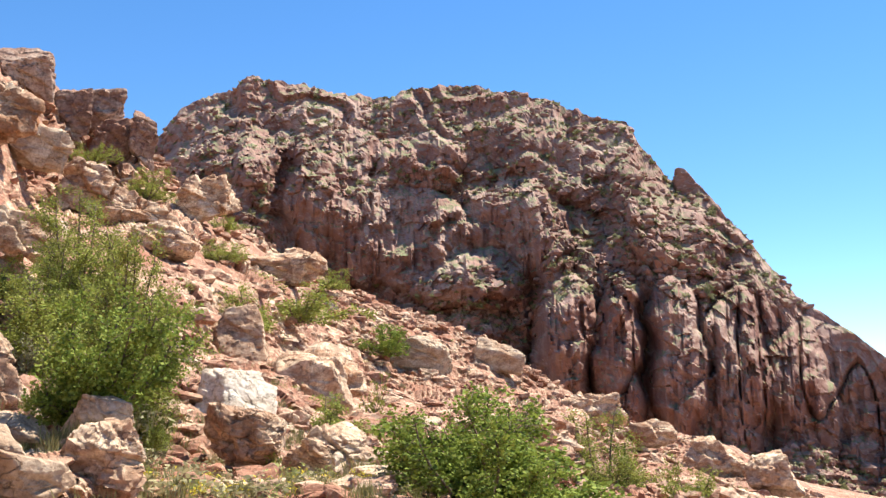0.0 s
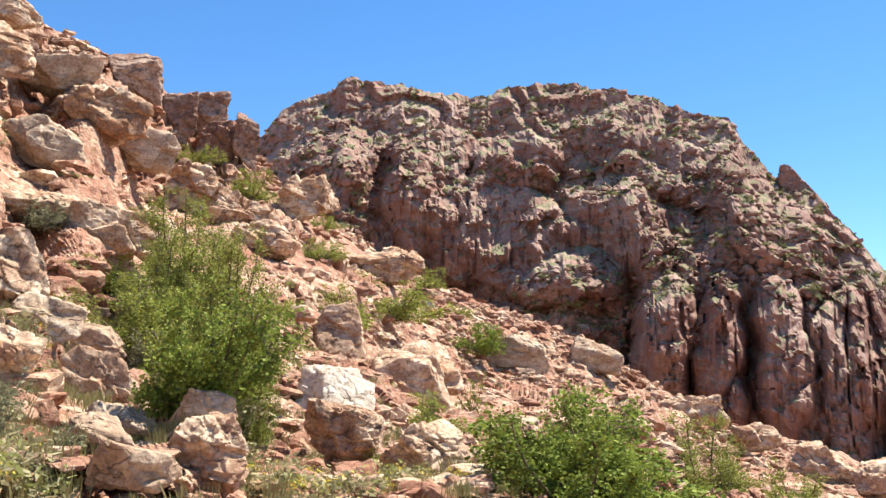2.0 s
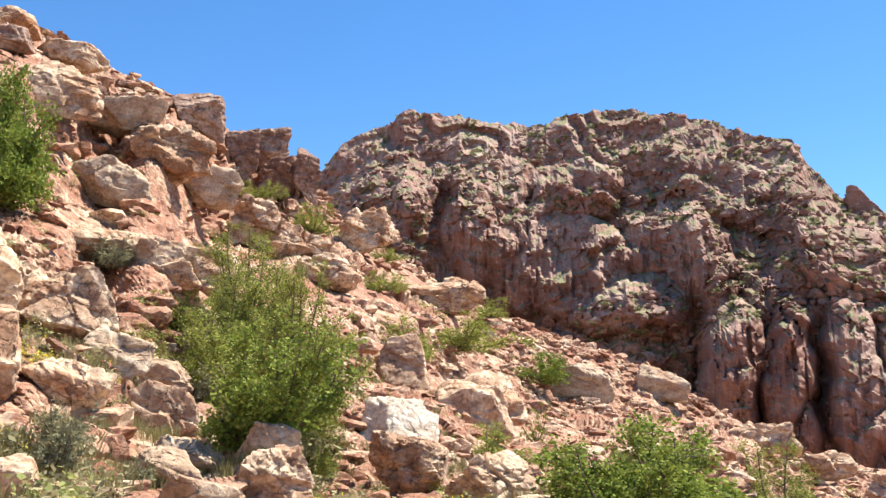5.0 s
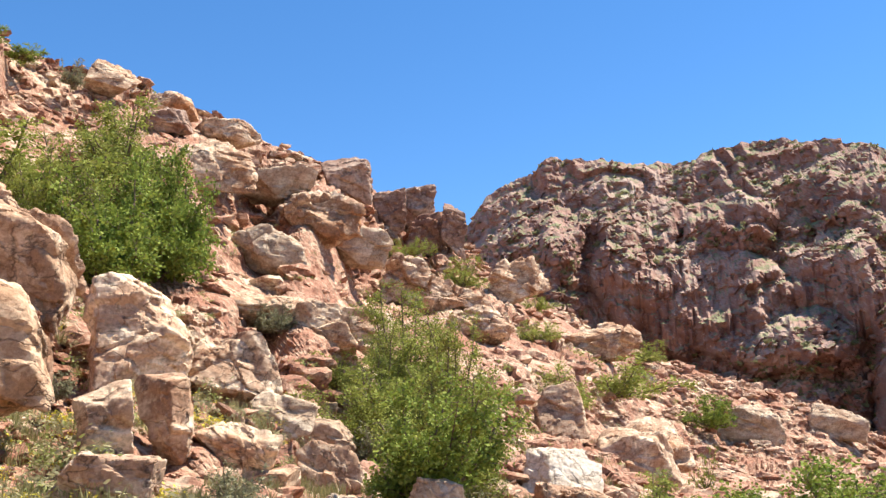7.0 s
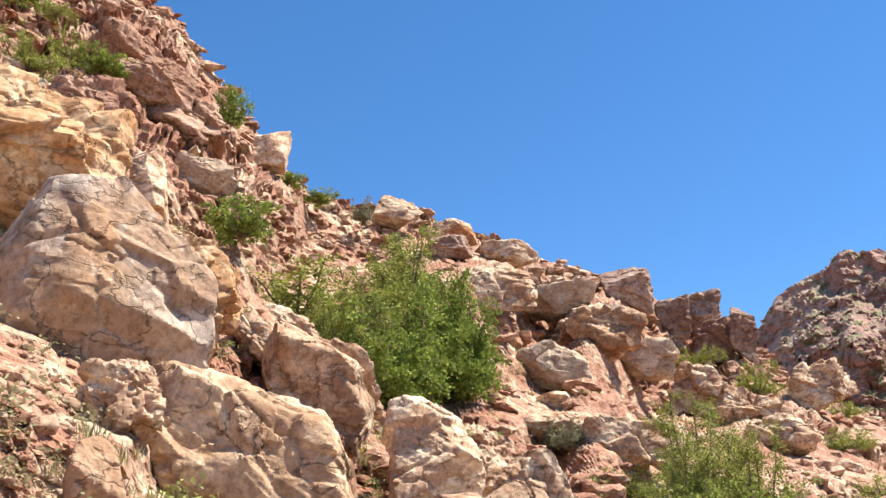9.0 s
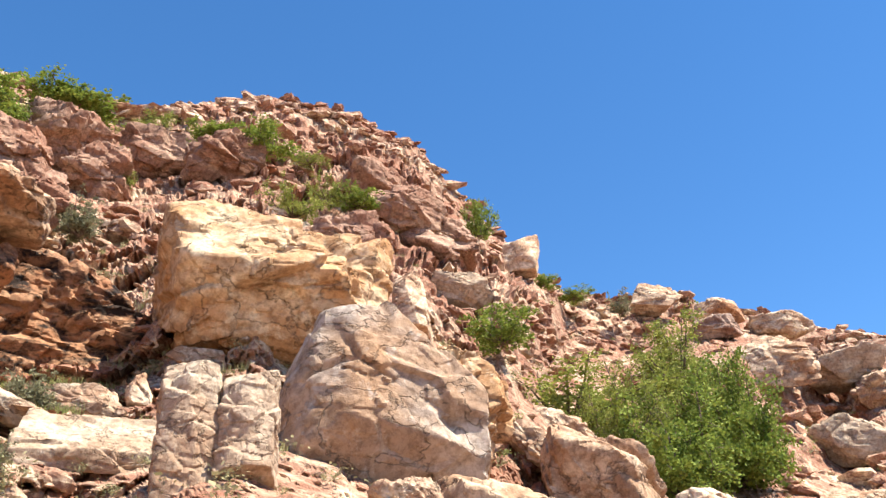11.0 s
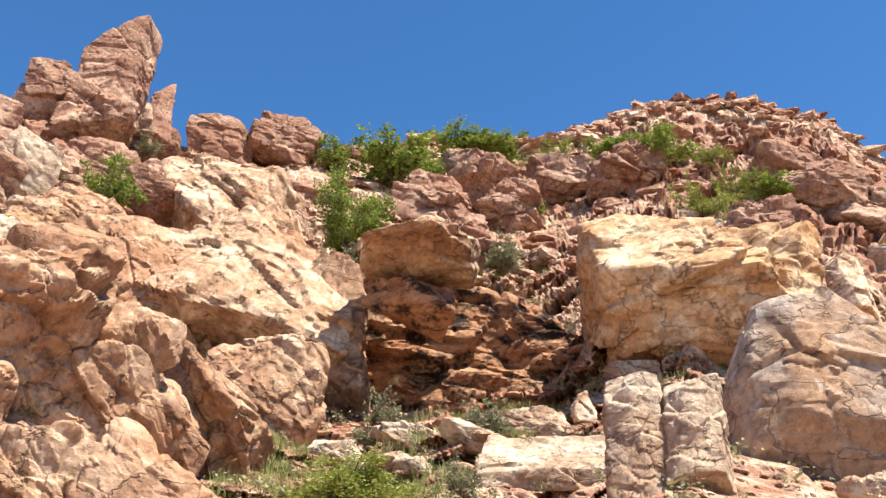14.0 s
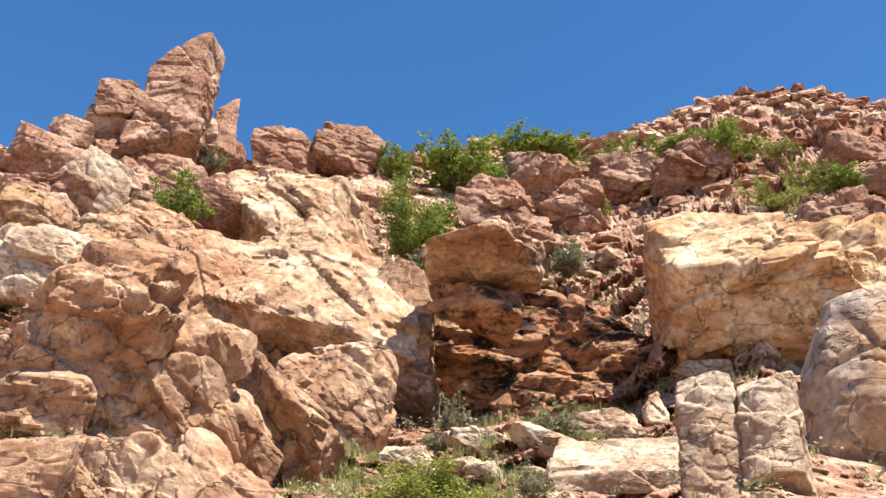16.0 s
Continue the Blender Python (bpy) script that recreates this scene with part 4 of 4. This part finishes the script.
BUSH_LABEL = {"feather": ("light green feathery shrub growing among the rocks", "shrub"), "dense": ("dark green leafy bush growing among the rocks", "bush"),
              "round": ("round dense green bush on the skyline", "bush"), "grey": ("low grey green dry shrub between the stones", "shrub"),
              "sparse": ("thin sparse green shrub with upright stems", "shrub")}
BUSHES = {}
bush_rng = np.random.default_rng(5)


def place_bush(kind, az, low, high, wide):
    top = ridge_at(az)[0]
    p, d = on_slope(az, min(max(low, -8.5), top - 0.6))
    d = 0.98 * ground_distance(az, low + 0.35 * (high - low), 0.6, 0.4 + 0.2 * (high - low), 0.97 * d)
    h = d * (math.tan(radians(high)) - math.tan(radians(low)))
    w = d * radians(wide)
    grow = (1.35 if high - low < 4.5 else 1.15) if kind in ("feather", "dense") else 1.25 if kind == "round" else 1.05
    v = way(az, 0.0)
    place = Vector((v[0] * d, v[1] * d, d * math.tan(radians(low)) - 0.06 * h))
    m = Matrix.LocRotScale(place, Euler((0, 0, bush_rng.uniform(0, 6.28))), (w * grow, w * grow, h * 1.1))
    small = high - low < 4.5
    key = (kind, small, int(bush_rng.integers(0, 2)))
    if key not in BUSHES:
        limb, crown = bush_meshes(kind, 10 * len(BUSHES) + 3, 2.2 if small and kind != "grey" else 1.0)
        ob = new("shrub" if BUSH_LABEL[kind][1] == "shrub" else "bush")
        tagged(ob, *BUSH_LABEL[kind], group="bushes on the slope")
        for nm, me in (("trunk", limb), ("crown", crown)):
            new(nm, me).parent = ob
        ob.matrix_basis = m
        BUSHES[key] = ob
    else:
        BUSHES[key].scale, keep = (1, 1, 1), BUSHES[key].matrix_basis.copy()
        copy_thing(BUSHES[key], m)
        BUSHES[key].matrix_basis = keep
    ROCK_SPOTS.append((az, low + 0.3 * (high - low), wide / 3, (high - low) / 3))


place_bush("feather", 17.07, 6.72, 12.69, 6.47)
place_bush("feather", 18.59, 3.47, 9.23, 7.13)
place_bush("feather", 15.19, 1.01, 8.71, 7.24)
place_bush("feather", 13.72, -1.18, 4.21, 3.52)
place_bush("feather", 18.75, 5.38, 10.51, 4.78)
place_bush("feather", 15.04, 4.20, 10.99, 5.20)
place_bush("dense", 16.18, 0.37, 7.38, 7.65)
place_bush("feather", 38.65, 13.61, 21.09, 5.23)
place_bush("dense", 34.94, 12.61, 18.77, 7.27)
place_bush("feather", 34.96, 18.49, 22.52, 3.11)
place_bush("feather", 32.50, 14.92, 20.22, 5.18)
place_bush("dense", 31.88, 12.99, 19.61, 6.49)
place_bush("feather", 34.21, 18.39, 22.76, 4.76)
place_bush("feather", 40.86, 17.14, 21.44, 7.45)
place_bush("feather", 37.22, 14.28, 20.18, 7.49)
place_bush("dense", -4.13, -4.83, 2.09, 10.28)
place_bush("feather", -12.00, -4.20, 0.93, 5.80)
place_bush("dense", -7.95, -4.83, -0.47, 6.04)
place_bush("dense", 0.28, 3.89, 5.99, 2.20)
place_bush("feather", 3.80, -1.04, 1.96, 3.67)
place_bush("feather", 3.65, 7.61, 8.91, 1.70)
place_bush("feather", 5.61, 5.81, 8.88, 4.85)
place_bush("feather", 8.38, 5.13, 7.85, 3.33)
place_bush("feather", 10.00, 9.10, 10.69, 2.22)
place_bush("feather", 9.83, 10.86, 12.04, 1.43)
place_bush("feather", 11.58, 11.90, 12.91, 1.17)
place_bush("feather", 14.16, 12.38, 14.26, 2.30)
place_bush("sparse", 1.12, 0.52, 3.41, 1.52)
place_bush("feather", 17.21, 14.18, 15.61, 1.79)
place_bush("grey", -7.60, -0.94, 0.95, 2.09)
place_bush("feather", -16.64, -4.45, -1.42, 2.72)
place_bush("feather", 21.45, 6.71, 9.09, 3.29)
place_bush("grey", 6.83, -2.25, -0.08, 1.26)
place_bush("dense", 44.32, 21.83, 24.43, 3.54)
place_bush("feather", 57.83, 29.18, 31.50, 3.12)
place_bush("feather", 55.56, 30.14, 31.98, 2.00)
place_bush("dense", 76.13, 32.38, 34.63, 2.26)
place_bush("dense", 60.39, 32.71, 34.48, 3.58)
place_bush("feather", 67.36, 32.90, 34.50, 2.27)
place_bush("feather", 68.89, 29.88, 31.96, 1.84)
place_bush("dense", 45.63, 28.11, 30.72, 1.73)
place_bush("dense", 72.39, 33.32, 34.80, 5.03)
place_bush("grey", 72.15, 17.47, 19.87, 3.53)
place_bush("grey", 37.00, 22.90, 24.30, 1.83)
place_bush("dense", 41.72, 24.90, 25.74, 1.43)
place_bush("dense", 39.85, 23.97, 24.78, 1.76)
place_bush("dense", 63.33, 33.20, 34.44, 2.96)
place_bush("grey", 51.07, 30.03, 31.18, 1.52)
place_bush("feather", 56.82, 32.21, 33.16, 1.52)
place_bush("round", 78.15, 32.01, 35.01, 6.20)
place_bush("dense", 82.37, 32.67, 34.46, 2.61)
place_bush("dense", 81.00, 27.74, 32.24, 5.20)
place_bush("grey", 81.21, 25.53, 28.05, 3.25)
place_bush("dense", 96.18, 28.95, 31.57, 2.81)
place_bush("grey", 71.83, 17.33, 19.85, 3.10)
place_bush("grey", 78.25, 17.92, 20.05, 2.72)
place_bush("grey", 79.22, 16.81, 18.37, 2.35)
place_bush("feather", 79.93, 13.56, 16.66, 6.44)
place_bush("grey", 71.10, 27.08, 28.86, 3.31)
place_bush("grey", 94.46, 31.75, 33.00, 2.14)
place_bush("grey", 82.02, 24.04, 25.66, 1.79)
place_bush("dense", 72.80, 33.90, 34.77, 4.34)
place_bush("grey", 73.56, 14.24, 16.38, 2.54)
place_bush("feather", 80.02, 13.17, 16.41, 7.16)
place_bush("grey", 70.75, 26.96, 28.91, 3.26)
place_bush("dense", 53.44, 29.89, 31.32, 2.48)
place_bush("feather", 50.76, 30.07, 31.09, 0.81)
place_bush("dense", 31.54, 12.94, 20.01, 4.84)
place_bush("grey", 25.37, 9.95, 11.36, 2.88)
place_bush("feather", 20.97, 10.09, 11.68, 2.53)
place_bush("grey", 19.18, 2.51, 5.36, 2.82)
place_bush("grey", 27.21, -0.70, 2.29, 3.43)
place_bush("grey", 23.03, -1.86, -0.04, 2.38)
place_bush("grey", 13.18, -1.79, 0.40, 1.91)
place_bush("sparse", 6.95, -2.37, -0.18, 1.60)
place_bush("grey", 27.15, 0.39, 2.52, 3.98)
place_bush("grey", 24.83, 9.91, 11.35, 2.26)
place_bush("grey", 36.42, 6.15, 7.96, 1.71)
place_bush("dense", -5.26, -5.07, 1.48, 8.22)


# ---- loose stones of the slope ----
def stone_meshes():
    out = []
    for k in range(10):
        rng = np.random.default_rng(700 + k)
        kind = ("block", "slabR", "rough", "pale", "roofy")[k % 5]
        p, f = rock_points(rng, 5, kind, np.array((1.0, rng.uniform(0.7, 1.0), rng.uniform(0.45, 0.8))))
        h, _ = blocks(p * 3 + k, 70 + k)
        p = p * (1 + 0.12 * h[:, None])
        out.append((p, f))
    return out


STONES = stone_meshes()


def scatter():
    rng = np.random.default_rng(42)
    spots = np.array(ROCK_SPOTS)
    shared = [array_mesh("stone", p, f, (M_SLOPE, M_BOULDER)[i % 2], False) for i, (p, f) in enumerate(STONES)]
    small = [rock_points(np.random.default_rng(900 + k), 3, ("block", "slabR", "rough")[k % 3], np.array((1.0, 0.85, 0.6))) for k in range(8)]
    tiny = [rock_points(np.random.default_rng(950 + k), 2, ("block", "slabR", "rough")[k % 3], np.array((1.0, 0.85, 0.6))) for k in range(8)]
    jag = np.random.default_rng(99)
    small, tiny = [[(v + jag.normal(scale=0.055, size=v.shape), f) for v, f in group] for group in (small, tiny)]
    made, verts, faces, base = 0, [], [], 0
    for i in range(12500):
        az = rng.uniform(AZ0 + 2, AZ1 - 4)
        top, _ = ridge_at(az)
        low, _ = foot_at(az)
        el = low + 1.5 + (top + 0.1 - low - 1.5) * rng.uniform(0, 1)
        big = i < 3900
        if i % 12 == 0:
            el = top - rng.uniform(-0.1, 0.7)
        close = big and i % 4 == 1
        if close:                                           # more and larger ones on the near slope
            az = rng.uniform(-24, 36)
            top, low = ridge_at(az)[0], foot_at(az)[0]
            el = low + 3.0 + (top - low - 3.0) * 0.5 * rng.uniform(0, 1)
        size = rng.uniform(1.0, 2.6) if close else math.exp(rng.uniform(math.log(0.7), math.log(1.9))) if big else math.exp(rng.uniform(math.log(0.25), math.log(0.8)))   # degrees across
        inside = (np.abs(spots[:, 0] - az) < spots[:, 2] * 0.95) & (np.abs(spots[:, 1] - el) < spots[:, 3] * 0.95)
        if inside.any() and (big or rng.uniform() < 0.75):
            continue
        row = 14 + min(int((el - low) / (top - low) * (SLOPE_ROWS - 1)), SLOPE_ROWS - 1)
        p = GROUND_V[row, int(round((az - AZ0) / STEP))]
        dist = float(np.linalg.norm(p))
        s = dist * radians(size)
        if s > 2.2:
            s = rng.uniform(0.9, 2.2)
        rot = Euler((radians(rng.normal(8, 12)), radians(rng.normal(6, 12)), radians(az + rng.uniform(-45, 45))))
        place = Vector(p) * (1 - 0.15 * s / dist) + Vector((0, 0, 0.04 * s))
        k = int(rng.integers(0, 10))
        grow = (s * rng.uniform(0.9, 1.5), s * rng.uniform(0.8, 1.2), s * rng.uniform(0.45, 1.05))
        if big and made < 300 and dist < 60:
            ob = new("stone", shared[k])
            ob.parent = GROUND
            ob.matrix_basis = Matrix.LocRotScale(place, rot, grow)
            made += 1
        else:
            v, f = STONES[k] if big and dist < 28 else (small if size > 0.85 else tiny)[k % 8]
            m = np.array(rot.to_matrix())
            verts.append((v * grow) @ m.T + np.array(place))
            faces.append(f + base)
            base += len(v)
    ob = new("scree", array_mesh("scree", np.concatenate(verts), np.concatenate(faces), M_SLOPE, False))
    tagged(ob, "jumbled broken sandstone rocks covering the steep slope", "scree", kind="stuff")


scatter()


# ---- grass and herbs between the stones ----
def tufts(name, label, count, seed, where, blades, tall, wide, material, lean=0.5):
    """Small tufts of upright blades on the slope. where: azimuth from, to, and the share of the way up from, to."""
    rng = np.random.default_rng(seed)
    verts = []
    for i in range(count):
        az = rng.uniform(where[0], where[1])
        u = rng.uniform(where[2], where[3])
        p = GROUND_V[14 + int(u * (SLOPE_ROWS - 1)), int(round((az - AZ0) / STEP))]
        if value_noise(p[None] * 0.25, 77)[0] < -0.1:
            continue
        k = rng.uniform(0.5, 1.2)
        n = int(blades * 1.9 * rng.uniform(0.6, 1.3))
        base = p + np.concatenate([rng.normal(scale=wide * k, size=(n, 2)), np.full((n, 1), -0.03)], 1)
        a = rng.uniform(0, 2 * np.pi, n)
        out = np.stack([np.cos(a), np.sin(a), np.zeros(n)], 1)
        side = np.stack([-np.sin(a), np.cos(a), np.zeros(n)], 1)
        h = tall * k * rng.uniform(0.5, 1.1, (n, 1))
        tip = base + out * h * lean * rng.uniform(0.2, 1.0, (n, 1)) + np.array((0, 0, 1)) * h
        mid = base * 0.55 + tip * 0.45 + np.array((0, 0, 0.12)) * h
        b = 0.022 * tall + 0.006
        verts.append(np.stack([base - side * b * 0.5, base + side * b * 0.5, mid + side * b * 0.5, tip, mid - side * b * 0.5], 1).reshape(-1, 3))
    v = np.concatenate(verts)
    ob = new(name, array_mesh(name, v, np.arange(len(v)).reshape(-1, 5), material, False))
    tagged(ob, label, "grass", kind="stuff")


def clump_shapes(n=26, leaf=0.2):
    out = []
    for k in range(4):
        rng = np.random.default_rng(330 + k)
        at = rng.normal(scale=0.32, size=(n, 3)) * (1, 1, 0.7)
        d = rng.normal(size=(n, 3)) * leaf
        e = rng.normal(size=(n, 3)) * leaf
        v = np.stack([at - d, at - e, at + d, at + e], 1).reshape(-1, 3)
        out.append((v, np.arange(len(v)).reshape(-1, 4)))
    return out


def clumps(name, label, count, seed, where, lo, hi, material):
    """Low cushions of small leaves on the slope."""
    rng = np.random.default_rng(seed)
    shapes = clump_shapes(80, 0.045)
    verts = []
    for i in range(count):
        az, u = rng.uniform(where[0], where[1]), rng.uniform(where[2], where[3])
        p = GROUND_V[14 + int(u * (SLOPE_ROWS - 1)), int(round((az - AZ0) / STEP))]
        if value_noise(p[None] * 0.22, 78)[0] < -0.15:
            continue
        s = math.exp(rng.uniform(math.log(lo), math.log(hi)))
        v = shapes[int(rng.integers(0, 4))][0]
        turn = np.array(Euler((0, 0, rng.uniform(0, 6.28))).to_matrix())
        verts.append((v * (s * 1.3, s * 1.3, s)) @ turn.T + p * 0.992 + (0, 0, 0.3 * s))
    v = np.concatenate(verts)
    ob = new(name, array_mesh(name, v, np.arange(len(v)).reshape(-1, 4), material, False))
    tagged(ob, label, "plants", kind="stuff")


M_GRASS = leaf_material("grass_blade", (0.20, 0.20, 0.08), (0.30, 0.29, 0.13), (0.42, 0.38, 0.20))
M_HERB = leaf_material("green_herb", (0.17, 0.20, 0.065), (0.27, 0.30, 0.10), (0.38, 0.39, 0.16))
M_FLOWER = leaf_material("yellow_flower", (0.45, 0.40, 0.05), (0.62, 0.52, 0.06), (0.7, 0.6, 0.12))
M_CUSHION = leaf_material("grey_cushion", (0.20, 0.19, 0.10), (0.30, 0.28, 0.15), (0.42, 0.38, 0.22))
tufts("dry_grass", "dry straw coloured grass tufts between the stones", 1100, 61, (-34, 110, 0.05, 0.8), 18, 0.42, 0.15, M_GRASS)
clumps("herb", "low green herbs growing in gaps between rocks", 1000, 62, (-34, 48, 0.08, 0.95), 0.22, 0.65, M_HERB)
clumps("cushion_plant", "grey green cushion plants between the stones", 1300, 65, (-34, 108, 0.06, 0.95), 0.22, 0.6, M_CUSHION)
clumps("low_scrub", "olive and straw coloured low scrub between foreground stones", 420, 66, (4, 44, 0.08, 0.42), 0.3, 0.75, M_CUSHION)
tufts("straw_grass", "pale straw grass tufts between foreground stones", 500, 67, (0, 46, 0.08, 0.45), 22, 0.45, 0.16, M_GRASS)
tufts("hollow_grass", "green grass below the rock hollow", 300, 63, (68, 88, 0.22, 0.46), 24, 0.36, 0.18, M_HERB)
clumps("yellow_flower", "small yellow wild flowers among the stones", 420, 64, (0, 44, 0.1, 0.5), 0.18, 0.45, M_FLOWER)


# ---- scrub and broken rock on the far mountain ----
def far_cover(name, label, category, count, seed, lo, hi, material, flat_only, shapes):
    rng = np.random.default_rng(seed)
    rows, cols = MOUNTAIN_CLIFF.shape
    verts, faces, base = [], [], 0
    while len(verts) < count:
        i, j = int(rng.integers(int(rows * 0.2), rows - 1)), int(rng.integers(0, cols))
        if flat_only and MOUNTAIN_CLIFF[i, j] > 0.55:
            continue
        s = math.exp(rng.uniform(math.log(lo), math.log(hi)))
        v, f = shapes[int(rng.integers(0, len(shapes)))]
        a = rng.uniform(0, 6.28)
        c, n = math.cos(a), math.sin(a)
        v = v * (s * rng.uniform(0.8, 1.4), s, s * rng.uniform(0.6, 1.1))
        v = np.stack([v[:, 0] * c - v[:, 1] * n, v[:, 0] * n + v[:, 1] * c, v[:, 2]], 1)
        verts.append(v + MOUNTAIN_V[i, j])
        faces.append(f + base)
        base += len(v)
    ob = new(name, array_mesh(name, np.concatenate(verts), np.concatenate(faces), material, False))
    tagged(ob, label, category, kind="stuff")


M_SCRUB = leaf_material("far_scrub", (0.13, 0.13, 0.06), (0.19, 0.19, 0.09), (0.27, 0.26, 0.14))
ROUGH = [rock_points(np.random.default_rng(970 + k), 2, ("block", "rough")[k % 2], np.array((1.0, 0.85, 0.8))) for k in range(6)]
far_cover("far_scree", "broken outcrops and boulders on the far mountain", "scree", 4600, 71, 1.6, 6.5, M_MOUNTAIN, True, ROUGH)
far_cover("scrub", "dark green scrub dotted over the far mountain", "scrub", 2600, 72, 1.5, 3.6, M_SCRUB, True, clump_shapes())
